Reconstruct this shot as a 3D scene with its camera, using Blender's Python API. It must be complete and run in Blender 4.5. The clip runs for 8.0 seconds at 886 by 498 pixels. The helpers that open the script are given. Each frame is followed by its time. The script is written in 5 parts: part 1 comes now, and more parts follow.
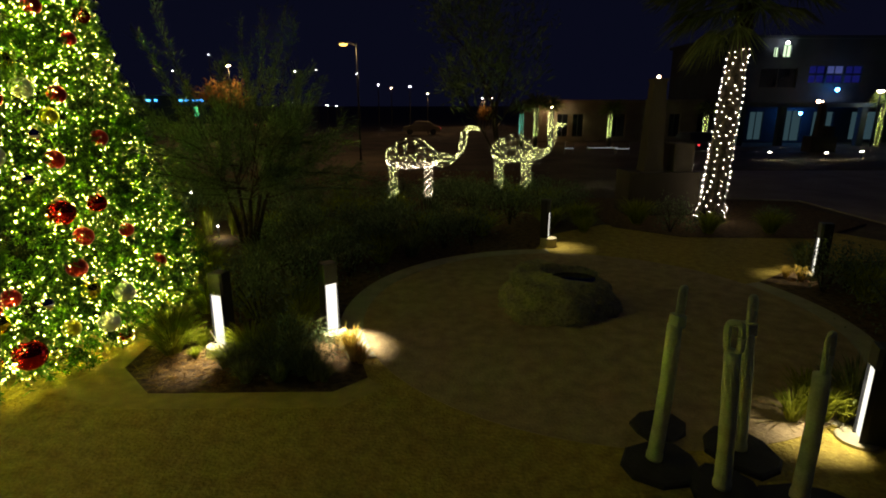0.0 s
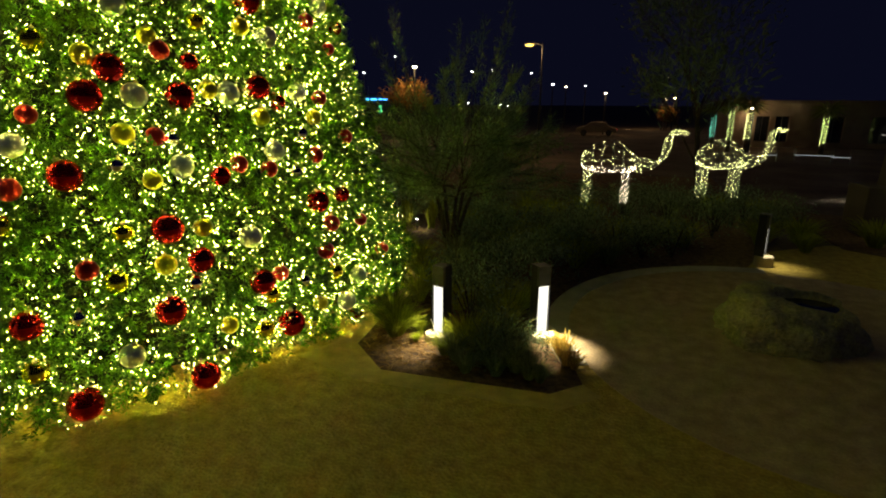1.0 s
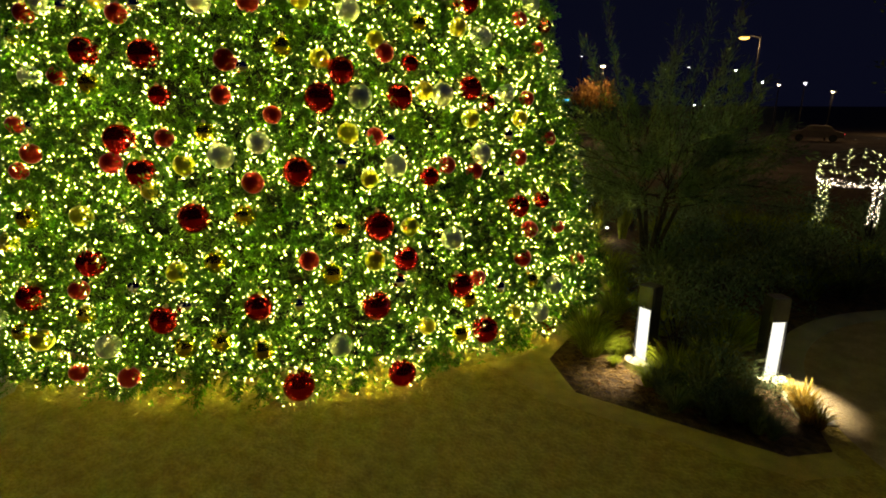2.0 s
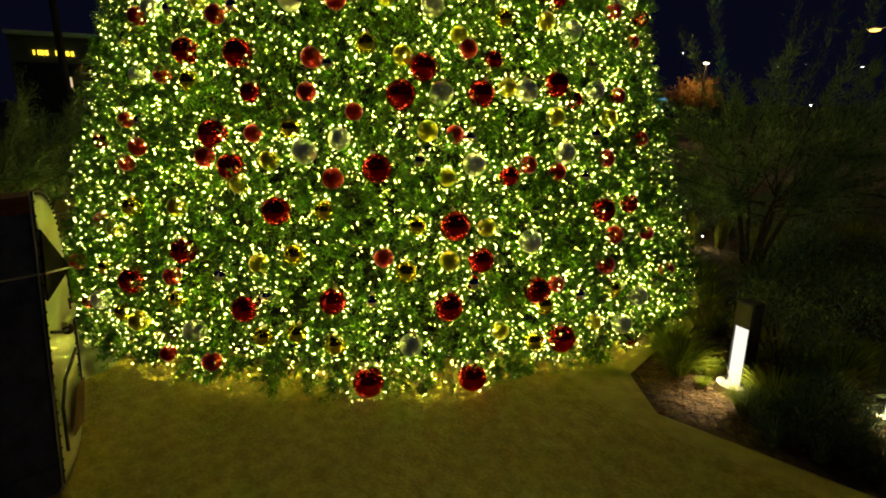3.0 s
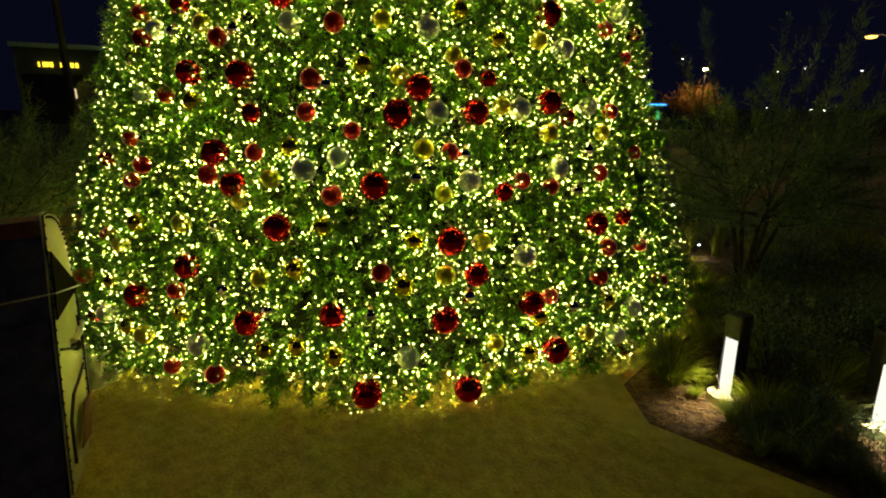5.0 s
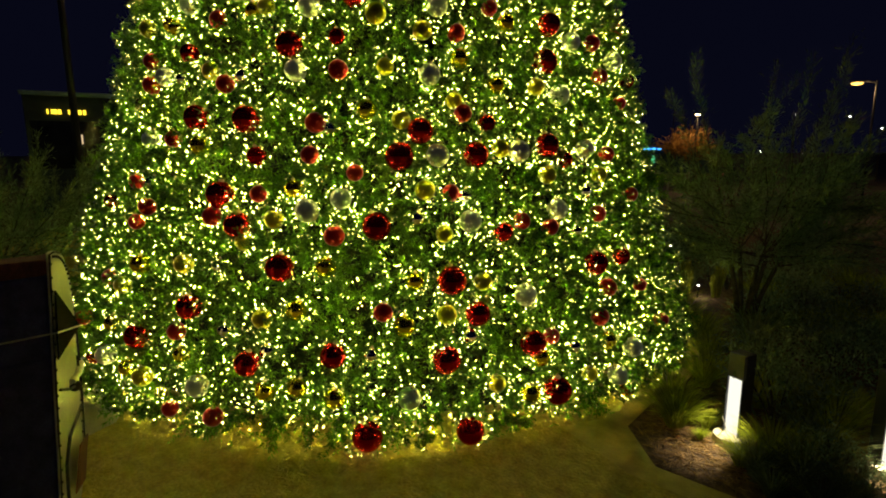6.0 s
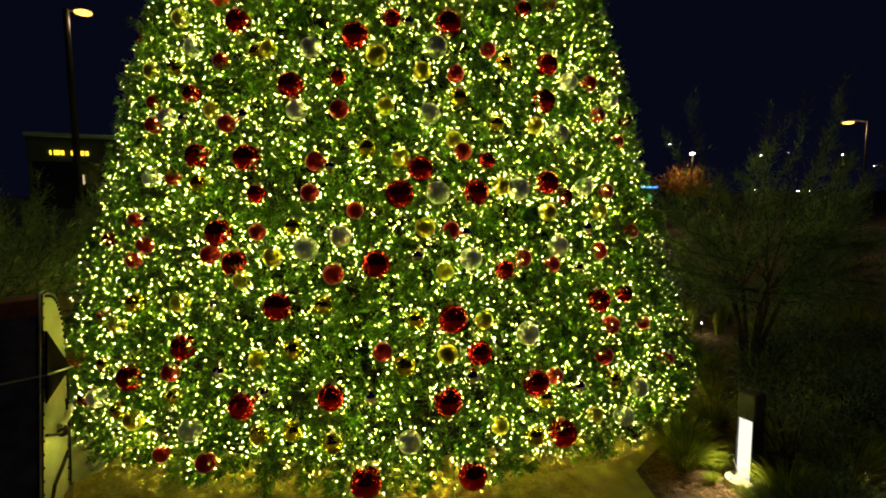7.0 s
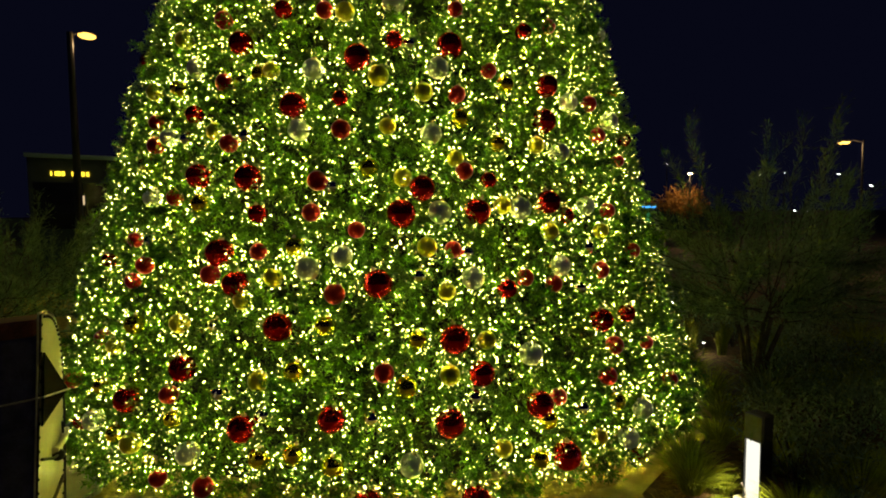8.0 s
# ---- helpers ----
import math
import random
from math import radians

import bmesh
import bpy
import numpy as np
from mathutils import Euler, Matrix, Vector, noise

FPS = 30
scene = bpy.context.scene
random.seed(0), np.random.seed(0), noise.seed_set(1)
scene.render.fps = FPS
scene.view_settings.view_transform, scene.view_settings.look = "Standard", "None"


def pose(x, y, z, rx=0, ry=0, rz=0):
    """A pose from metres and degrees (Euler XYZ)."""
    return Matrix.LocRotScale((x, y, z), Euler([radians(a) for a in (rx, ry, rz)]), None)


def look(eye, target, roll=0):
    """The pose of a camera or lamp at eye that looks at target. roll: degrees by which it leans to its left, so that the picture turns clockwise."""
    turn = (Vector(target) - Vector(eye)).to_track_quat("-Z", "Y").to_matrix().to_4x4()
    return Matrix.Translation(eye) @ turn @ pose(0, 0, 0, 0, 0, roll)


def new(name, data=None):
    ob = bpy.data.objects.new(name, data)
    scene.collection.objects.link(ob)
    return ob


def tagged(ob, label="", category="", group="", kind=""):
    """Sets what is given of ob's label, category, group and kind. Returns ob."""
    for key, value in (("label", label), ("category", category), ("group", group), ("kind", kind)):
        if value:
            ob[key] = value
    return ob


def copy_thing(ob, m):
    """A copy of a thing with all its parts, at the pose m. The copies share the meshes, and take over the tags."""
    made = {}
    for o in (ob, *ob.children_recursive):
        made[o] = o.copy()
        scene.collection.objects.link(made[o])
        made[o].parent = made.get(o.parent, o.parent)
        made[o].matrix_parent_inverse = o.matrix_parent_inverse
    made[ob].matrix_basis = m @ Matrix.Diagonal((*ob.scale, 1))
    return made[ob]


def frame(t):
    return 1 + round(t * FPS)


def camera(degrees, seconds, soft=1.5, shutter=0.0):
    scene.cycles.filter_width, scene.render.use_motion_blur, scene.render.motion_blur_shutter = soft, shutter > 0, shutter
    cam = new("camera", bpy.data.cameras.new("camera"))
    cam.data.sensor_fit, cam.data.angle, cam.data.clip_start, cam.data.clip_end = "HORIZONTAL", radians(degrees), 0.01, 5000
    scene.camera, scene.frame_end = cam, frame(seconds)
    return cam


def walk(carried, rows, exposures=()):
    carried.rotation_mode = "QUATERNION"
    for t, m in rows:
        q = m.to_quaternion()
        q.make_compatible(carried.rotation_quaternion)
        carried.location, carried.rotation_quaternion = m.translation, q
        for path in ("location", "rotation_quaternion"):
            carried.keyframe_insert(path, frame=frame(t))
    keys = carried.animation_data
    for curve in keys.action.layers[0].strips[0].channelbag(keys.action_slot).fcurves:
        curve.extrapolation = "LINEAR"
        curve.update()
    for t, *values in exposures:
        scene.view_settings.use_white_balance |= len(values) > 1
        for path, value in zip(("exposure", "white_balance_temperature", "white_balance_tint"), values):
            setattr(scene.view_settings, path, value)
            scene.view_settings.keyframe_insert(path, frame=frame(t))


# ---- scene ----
cam = camera(78.7, 8.0, soft=1.9)
PATH = [
    (0, (-0.058, 0.01, 3.19), (-0.022, 1.942, 2.675), 0.0),
    (0.5, (-0.475, -0.11, 3.224), (-0.717, 1.807, 2.709), 0.1),
    (1, (-0.888, -0.146, 3.26), (-1.414, 1.712, 2.74), 0.3),
    (1.5, (-1.258, -0.085, 3.279), (-2.07, 1.666, 2.757), 0.3),
    (2, (-1.465, 0.05, 3.258), (-2.542, 1.653, 2.738), 0.2),
    (2.2, (-1.513, 0.108, 3.247), (-2.678, 1.649, 2.727), 0.2),
    (2.6, (-1.53, 0.2, 3.237), (-2.805, 1.652, 2.717), 0.25),
    (3.3, (-1.49, 0.26, 3.227), (-2.812, 1.666, 2.702), 0.3),
    (3.5, (-1.479, 0.268, 3.211), (-2.801, 1.675, 2.688), 0.2),
    (4, (-1.434, 0.256, 3.242), (-2.755, 1.662, 2.718), 0.1),
    (4.2, (-1.4064, 0.2332, 3.3302), (-2.7274, 1.6392, 2.8038), 0.04),
    (4.35, (-1.3944, 0.2233, 3.3684), (-2.7154, 1.6293, 2.841), 0.014),
    (4.5, (-1.388, 0.218, 3.389), (-2.709, 1.624, 2.861), 0.0),
    (4.7, (-1.375, 0.205, 3.389), (-2.697, 1.612, 2.8625), -0.03),
    (5.1, (-1.3669, 0.1889, 3.3829), (-2.6935, 1.6017, 2.8889), -0.048),
    (5.45, (-1.3541, 0.1632, 3.3732), (-2.688, 1.5854, 2.9309), -0.078),
    (5.8, (-1.3384, 0.1317, 3.3613), (-2.6812, 1.5654, 2.9825), -0.114),
    (6, (-1.35, 0.136, 3.357), (-2.695, 1.574, 3.007), -0.2),
    (6.5, (-1.377, 0.146, 3.347), (-2.727, 1.594, 3.064), -0.4),
    (7, (-1.414, 0.173, 3.34), (-2.769, 1.63, 3.13), -0.4),
    (7.4, (-1.4383, 0.177, 3.3327), (-2.7949, 1.6389, 3.181), -0.4),
    (7.5, (-1.444, 0.178, 3.331), (-2.801, 1.641, 3.193), -0.4),
    (7.6, (-1.4478, 0.1757, 3.3308), (-2.8043, 1.639, 3.1932), -0.425),
    (7.75, (-1.453, 0.1726, 3.3304), (-2.8088, 1.6362, 3.1936), -0.46),
    (8, (-1.459, 0.169, 3.33), (-2.814, 1.633, 3.194), -0.5),
]
walk(cam, [(t, look(eye, target, roll)) for t, eye, target, roll in PATH], exposures=[(0, 2.12), (1.2, 2.15), (2.2, 2.0), (3.4, 1.72), (8, 1.75)])

# night sky
night = bpy.data.worlds.new("night")
scene.world = night
night.use_nodes = True
sky = night.node_tree.nodes["Background"]
sky.inputs[0].default_value = (0.28, 0.32, 1.0, 1)
sky.inputs[1].default_value = 0.0022

TREE_BULB = 19.5      # brightness of the small lamps on the big tree
WRAP_BULB = 7.5      # lamps on the camels and the palm
SLOT_GLOW = 0.34       # emission of the bollards' reflector plates, for the lamplight they catch
SLOT_WATTS = 36.0      # downlights of the bollards


# ---- materials ----
def material(name, colour, rough=0.6, metal=0.0, scale=6.0, vary=0.25, fine=60.0, bump=0.2, depth=0.01, spots=None, emit=0.0, coat=0.0, island=0.0, thin=0.0):
    """Two scales of noise on the colour and a bump; spots: a second colour in patches; island: change of tone from piece to piece."""
    m = bpy.data.materials.new(name)
    m.use_nodes = True
    nt = m.node_tree
    b = nt.nodes["Principled BSDF"]
    b.inputs["Roughness"].default_value = rough
    b.inputs["Metallic"].default_value = metal
    b.inputs["Coat Weight"].default_value = coat
    coords = nt.nodes.new("ShaderNodeTexCoord")
    big = nt.nodes.new("ShaderNodeTexNoise")
    big.inputs["Scale"].default_value, big.inputs["Detail"].default_value = scale, 4
    small = nt.nodes.new("ShaderNodeTexNoise")
    small.inputs["Scale"].default_value, small.inputs["Detail"].default_value = fine, 3
    for n in (big, small):
        nt.links.new(coords.outputs["Object"], n.inputs["Vector"])
    ramp = nt.nodes.new("ShaderNodeValToRGB")
    c = Vector(colour)
    d = Vector(spots) if spots else c * (1 + vary)
    ramp.color_ramp.elements[0].position, ramp.color_ramp.elements[1].position = 0.32, 0.68
    ramp.color_ramp.elements[0].color = (*(c * (1 - vary)), 1)
    ramp.color_ramp.elements[1].color = (*d, 1)
    nt.links.new(big.outputs["Fac"], ramp.inputs["Fac"])
    tone = nt.nodes.new("ShaderNodeMapRange")
    tone.inputs["To Min"].default_value, tone.inputs["To Max"].default_value = 1 - vary * 1.6, 1 + vary * 1.6
    nt.links.new(small.outputs["Fac"], tone.inputs["Value"])
    mix = nt.nodes.new("ShaderNodeVectorMath")
    mix.operation = "SCALE"
    nt.links.new(ramp.outputs["Color"], mix.inputs[0])
    nt.links.new(tone.outputs["Result"], mix.inputs["Scale"])
    last = mix.outputs["Vector"]
    if island:
        geo = nt.nodes.new("ShaderNodeNewGeometry")
        span = nt.nodes.new("ShaderNodeMapRange")
        span.inputs["To Min"].default_value, span.inputs["To Max"].default_value = 1 - island, 1 + island
        nt.links.new(geo.outputs["Random Per Island"], span.inputs["Value"])
        more = nt.nodes.new("ShaderNodeVectorMath")
        more.operation = "SCALE"
        nt.links.new(last, more.inputs[0])
        nt.links.new(span.outputs["Result"], more.inputs["Scale"])
        last = more.outputs["Vector"]
    nt.links.new(last, b.inputs["Base Color"])
    if bump:
        bp = nt.nodes.new("ShaderNodeBump")
        bp.inputs["Strength"].default_value, bp.inputs["Distance"].default_value = bump, depth
        total = nt.nodes.new("ShaderNodeMath")
        total.operation = "ADD"
        nt.links.new(big.outputs["Fac"], total.inputs[0])
        nt.links.new(small.outputs["Fac"], total.inputs[1])
        nt.links.new(total.outputs[0], bp.inputs["Height"])
        nt.links.new(bp.outputs["Normal"], b.inputs["Normal"])
    if thin:
        b.inputs["Specular IOR Level"].default_value = 0.15
        # light that shines through a leaf
        tr = nt.nodes.new("ShaderNodeBsdfTranslucent")
        blend = nt.nodes.new("ShaderNodeMixShader")
        blend.inputs["Fac"].default_value = thin
        nt.links.new(last, tr.inputs["Color"])
        nt.links.new(b.outputs[0], blend.inputs[1])
        nt.links.new(tr.outputs[0], blend.inputs[2])
        nt.links.new(blend.outputs[0], nt.nodes["Material Output"].inputs["Surface"])
    if emit:
        b.inputs["Emission Color"].default_value = (*colour, 1)
        b.inputs["Emission Strength"].default_value = emit
    return m


def glow(name, colour, strength, vary=0.0, sampled=True, power_of=2.0):
    """A lamp's own light; vary: change of brightness from bulb to bulb."""
    m = bpy.data.materials.new(name)
    m.use_nodes = True
    nt = m.node_tree
    nt.nodes.clear()
    e = nt.nodes.new("ShaderNodeEmission")
    o = nt.nodes.new("ShaderNodeOutputMaterial")
    e.inputs["Color"].default_value, e.inputs["Strength"].default_value = (*colour, 1), strength
    if vary:
        geo = nt.nodes.new("ShaderNodeNewGeometry")
        span = nt.nodes.new("ShaderNodeMapRange")
        span.inputs["To Min"].default_value, span.inputs["To Max"].default_value = strength * (1 - vary), strength * (1 + 1.8 * vary)
        power = nt.nodes.new("ShaderNodeMath")
        power.operation = "POWER"
        power.inputs[1].default_value = power_of
        nt.links.new(geo.outputs["Random Per Island"], power.inputs[0])
        nt.links.new(power.outputs[0], span.inputs["Value"])
        nt.links.new(span.outputs["Result"], e.inputs["Strength"])
    nt.links.new(e.outputs[0], o.inputs["Surface"])
    if not sampled:
        m.cycles.emission_sampling = "NONE"
    return m


PAVING = material("sandy_paving", (0.465, 0.345, 0.05), 0.85, scale=6.5, vary=0.25, fine=26, bump=0.7, depth=0.045, spots=(0.54, 0.42, 0.07))
COURT = material("brown_court_gravel", (0.42, 0.315, 0.165), 0.9, scale=4.5, vary=0.22, fine=30, bump=0.55, depth=0.032, spots=(0.50, 0.38, 0.20))
PLAZA = material("plaza_concrete", (0.33, 0.29, 0.25), 0.85, scale=0.7, vary=0.2, fine=9, bump=0.3, depth=0.01)
GROUND = material("dark_ground", (0.10, 0.075, 0.045), 0.95, scale=0.4, vary=0.4, fine=7, bump=0.5, depth=0.04)
CONCRETE = material("pale_concrete", (0.46, 0.41, 0.26), 0.8, scale=3, vary=0.15, fine=70, bump=0.25, depth=0.004)
RING_KERB = material("olive_concrete", (0.44, 0.41, 0.27), 0.85, scale=3, vary=0.15, fine=60, bump=0.25, depth=0.004)
KERB_TAN = material("sandy_kerb", (0.50, 0.385, 0.085), 0.8, scale=5, vary=0.2, fine=60, bump=0.25, depth=0.004)
MULCH = material("bark_mulch", (0.12, 0.07, 0.022), 0.95, scale=9, vary=0.5, fine=55, bump=0.9, depth=0.03, spots=(0.20, 0.12, 0.042))
STRAW = material("dry_needles", (0.36, 0.22, 0.06), 0.9, scale=20, vary=0.3, island=0.4, bump=0)
NEEDLE = material("fir_needles", (0.13, 0.285, 0.018), 0.5, scale=4.5, vary=0.45, fine=40, bump=0, island=0.5, thin=0.4)
# near-black green: the shade deep in the fir, put into the colour
INNER_SHADE = material("inner_fir_shade", (0.010, 0.028, 0.008), 0.9, scale=7, vary=0.5, fine=40, bump=0.8, depth=0.05)
BARK = material("rough_bark", (0.05, 0.038, 0.026), 0.95, scale=8, vary=0.4, fine=50, bump=0.8, depth=0.02)
PALM_BARK = material("palm_bark", (0.05, 0.036, 0.022), 0.95, scale=9, vary=0.4, fine=50, bump=0.9, depth=0.03)
LEAF = material("grey_green_leaf", (0.19, 0.27, 0.14), 0.7, scale=3, vary=0.3, bump=0, island=0.5, thin=0.4)
DARK_LEAF = material("dark_leaf", (0.19, 0.25, 0.125), 0.7, scale=3, vary=0.3, bump=0, island=0.5, thin=0.4)
GRASS = material("green_blade", (0.32, 0.38, 0.024), 0.6, scale=3, vary=0.3, bump=0, island=0.45, thin=0.4)
DULL_GRASS = material("olive_blade", (0.24, 0.29, 0.11), 0.65, scale=3, vary=0.3, bump=0, island=0.45, thin=0.4)
DRY_GRASS = material("straw_blade", (0.62, 0.46, 0.09), 0.7, scale=3, vary=0.3, bump=0, island=0.4, thin=0.4)
YELLOW_LEAF = material("yellow_green_leaf", (0.29, 0.32, 0.03), 0.65, scale=3, vary=0.3, bump=0, island=0.4, thin=0.4)
FROND = material("palm_frond", (0.15, 0.19, 0.05), 0.65, scale=3, vary=0.3, bump=0, island=0.4, thin=0.4)
ROCK = material("lichen_boulder", (0.47, 0.43, 0.29), 0.9, scale=4.5, vary=0.35, fine=24, bump=1.0, depth=0.07, spots=(0.43, 0.42, 0.17))
WET = material("black_water", (0.01, 0.012, 0.016), 0.08, scale=4, vary=0.2, bump=0.1, depth=0.004)
SLATE = material("dark_slate", (0.02, 0.02, 0.023), 0.7, scale=5, vary=0.35, fine=40, bump=0.6, depth=0.01)
POLE = material("weathered_green_pole", (0.64, 0.71, 0.46), 0.7, scale=7, vary=0.2, fine=60, bump=0.5, depth=0.006, spots=(0.71, 0.76, 0.52))
BLACK = material("black_steel", (0.014, 0.015, 0.016), 0.45, scale=10, vary=0.3, fine=90, bump=0.1, depth=0.002)
GREY = material("grey_steel", (0.13, 0.14, 0.13), 0.5, metal=0.6, scale=10, vary=0.15, fine=90, bump=0.1, depth=0.002)
WIRE = material("white_wire", (0.02, 0.02, 0.016), 0.5, scale=10, vary=0.1, bump=0)
WIRE_PALE = material("pale_twig", (0.5, 0.45, 0.33), 0.7, scale=20, vary=0.2, bump=0)
RED_CHROME = material("red_mirror", (0.8, 0.016, 0.022), 0.035, metal=0.75, vary=0.06, bump=0)
RED_SATIN = material("red_satin", (0.72, 0.027, 0.016), 0.3, metal=0.4, vary=0.08, bump=0)
GOLD_MIRROR = material("gold_mirror", (0.95, 0.77, 0.04), 0.15, metal=0.85, vary=0.06, bump=0)
GOLD_SATIN = material("gold_satin", (0.96, 0.80, 0.035), 0.28, metal=0.75, vary=0.08, bump=0)
SILVER_SATIN = material("champagne_satin", (0.93, 0.94, 0.84), 0.34, metal=0.35, vary=0.06, bump=0)
CHROME_MIRROR = material("clear_mirror", (0.80, 0.82, 0.76), 0.03, metal=1.0, vary=0.04, bump=0)
CAP = material("brass_cap", (0.5, 0.4, 0.15), 0.3, metal=1.0, vary=0.1, bump=0)
CREAM = material("cream_enamel", (0.74, 0.69, 0.5), 0.28, scale=2.5, vary=0.12, fine=30, bump=0.1, depth=0.004, coat=0.3)
RUST = material("rusty_red_paint", (0.16, 0.05, 0.03), 0.6, scale=4, vary=0.4, fine=40, bump=0.2)
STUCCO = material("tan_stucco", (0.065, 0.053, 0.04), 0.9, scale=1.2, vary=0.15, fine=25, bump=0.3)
DARK_WALL = material("dark_facade", (0.03, 0.055, 0.07), 0.8, scale=0.8, vary=0.25, fine=12, bump=0.2)
GREY_WALL = material("grey_facade", (0.022, 0.03, 0.042), 0.85, scale=0.8, vary=0.2, fine=12, bump=0.2)
TAN_WALL = material("tan_plaster", (0.17, 0.14, 0.105), 0.9, scale=1.2, vary=0.15, fine=25, bump=0.3)
TEAL = material("teal_fascia", (0.16, 0.34, 0.34), 0.6, scale=1.0, vary=0.2, fine=15, bump=0.1)
VOID = material("black_opening", (0.002, 0.002, 0.003), 0.9, scale=6, vary=0.3, bump=0)
VOID.node_tree.nodes["Principled BSDF"].inputs["Specular IOR Level"].default_value = 0.05
MATT_BLACK = material("matt_black", (0.09, 0.095, 0.22), 0.95, scale=6, vary=0.3, bump=0.1)
GLASS_DARK = material("dark_window", (0.015, 0.018, 0.024), 0.08, scale=1.0, vary=0.3, bump=0)
FENCE_PAINT = material("white_fence_paint", (0.30, 0.26, 0.2), 0.7, scale=3, vary=0.15, bump=0.1)
# the street lamps' orange light is mixed into this leaf colour
ORANGE_LEAF = material("orange_lit_leaf", (0.22, 0.12, 0.03), 0.7, scale=3, vary=0.3, bump=0, island=0.4, thin=0.4)

TREE_GLOW = glow("warm_bulb", (1.0, 0.90, 0.18), TREE_BULB, 0.95, power_of=3.2)
# over four times the outer bulbs, as added light for the needles
TREE_FILL_DEEP = glow("deep_fill_bulb", (0.95, 0.87, 0.075), TREE_BULB * 4.3, 0.7)
CAMEL_GLOW = glow("white_bulb", (1.0, 0.80, 0.50), WRAP_BULB, 0.5)
CAMEL_GLOW_B = glow("yellow_bulb", (0.87, 0.88, 0.3), WRAP_BULB * 0.75, 0.5)
PALM_GLOW = glow("palm_bulb", (1.0, 0.85, 0.58), WRAP_BULB * 2.0, 0.55)
FAR_GLOW = glow("far_green_bulb", (0.80, 0.95, 0.28), 3.4, 0.5, sampled=False)
FAR_TEAL = glow("far_teal_bulb", (0.25, 0.95, 0.65), 1.3, 0.5, sampled=False)
SLOT = glow("emissive_reflector", (1.0, 0.95, 0.80), SLOT_GLOW)
SODIUM = glow("sodium_lamp", (1.0, 0.5, 0.08), 1.1)
DIM_SODIUM = glow("dim_sodium_lamp", (1.0, 0.52, 0.08), 1.6)
WHITE_LAMP = glow("white_lamp", (0.95, 0.97, 1.0), 14.0, sampled=False)
RED_WARM = glow("reddish_lamp", (1.0, 0.50, 0.30), 14.0, sampled=False)
WARM_LAMP = glow("warm_lamp", (1.0, 0.72, 0.40), 30.0, sampled=False)
BLUE_LAMP = glow("blue_lamp", (0.05, 0.34, 1.0), 14.0)
BLUE_BAR = glow("blue_bar", (0.05, 0.35, 1.0), 1.3, sampled=False)
BLUE_PANEL = glow("blue_panel", (0.06, 0.07, 0.9), 0.02)
BLUE_WHITE = glow("pale_blue_panel", (0.22, 0.28, 0.9), 0.05)
SHOP = glow("lit_shop_window", (0.26, 0.52, 0.62), 0.022)
SHOP_WARM = glow("lit_warm_window", (1.0, 0.72, 0.40), 0.25)
PALE_WINDOW = glow("pale_lit_window", (0.75, 1.0, 0.62), 0.3)
GREEN_SIGN = glow("green_sign", (0.1, 0.8, 0.3), 0.4, sampled=False)
SIGN = glow("yellow_sign", (1.0, 0.62, 0.03), 0.8)
PATH_LAMP = glow("path_lamp", (1.0, 0.92, 0.75), 14.0, sampled=False)
STRIP = glow("white_strip", (0.9, 0.95, 1.0), 0.16, sampled=False)
RED_LAMP = glow("red_lamp", (1.0, 0.05, 0.06), 0.5, sampled=False)


# ---- building blocks ----
def mesh_of(bm, name, mat, smooth=False):
    me = bpy.data.meshes.new(name)
    bm.to_mesh(me)
    bm.free()
    me.materials.append(mat)
    if smooth:
        me.polygons.foreach_set("use_smooth", [True] * len(me.polygons))
    return me


def raw_mesh(name, verts, faces, mat, smooth=False):
    me = bpy.data.meshes.new(name)
    me.from_pydata(verts, [], faces)
    me.materials.append(mat)
    if smooth:
        me.polygons.foreach_set("use_smooth", [True] * len(me.polygons))
    return me


def part(name, bm, mat, parent, label="", smooth=False):
    me = bm if isinstance(bm, bpy.types.Mesh) else mesh_of(bm, name, mat, smooth)
    ob = new(name, me)
    ob.parent = parent
    return tagged(ob, label)


def thing(name, m, label, category, group="", kind=""):
    ob = new(name)
    ob.matrix_basis = m
    return tagged(ob, label, category, group, kind)


def box(bm, x0, y0, z0, x1, y1, z1, bevel=0.0, m=None):
    r = bmesh.ops.create_cube(bm, size=1, matrix=Matrix.LocRotScale(((x0 + x1) / 2, (y0 + y1) / 2, (z0 + z1) / 2), None, (x1 - x0, y1 - y0, z1 - z0)))
    if bevel:
        edges = list({e for v in r["verts"] for e in v.link_edges})
        out = bmesh.ops.bevel(bm, geom=edges, offset=bevel, segments=2, affect="EDGES", profile=0.6)
        verts = list({v for f in out["faces"] for v in f.verts} | {v for v in r["verts"] if v.is_valid})
    else:
        verts = r["verts"]
    if m is not None:
        bmesh.ops.transform(bm, matrix=m, verts=verts)
    return bm


def cyl(bm, p, q, r0, r1, sides=10, caps=True):
    p, q = Vector(p), Vector(q)
    d = q - p
    m = Matrix.Translation((p + q) / 2) @ d.to_track_quat("Z", "Y").to_matrix().to_4x4()
    bmesh.ops.create_cone(bm, segments=sides, radius1=r0, radius2=r1, depth=d.length, cap_ends=caps, matrix=m)
    return bm


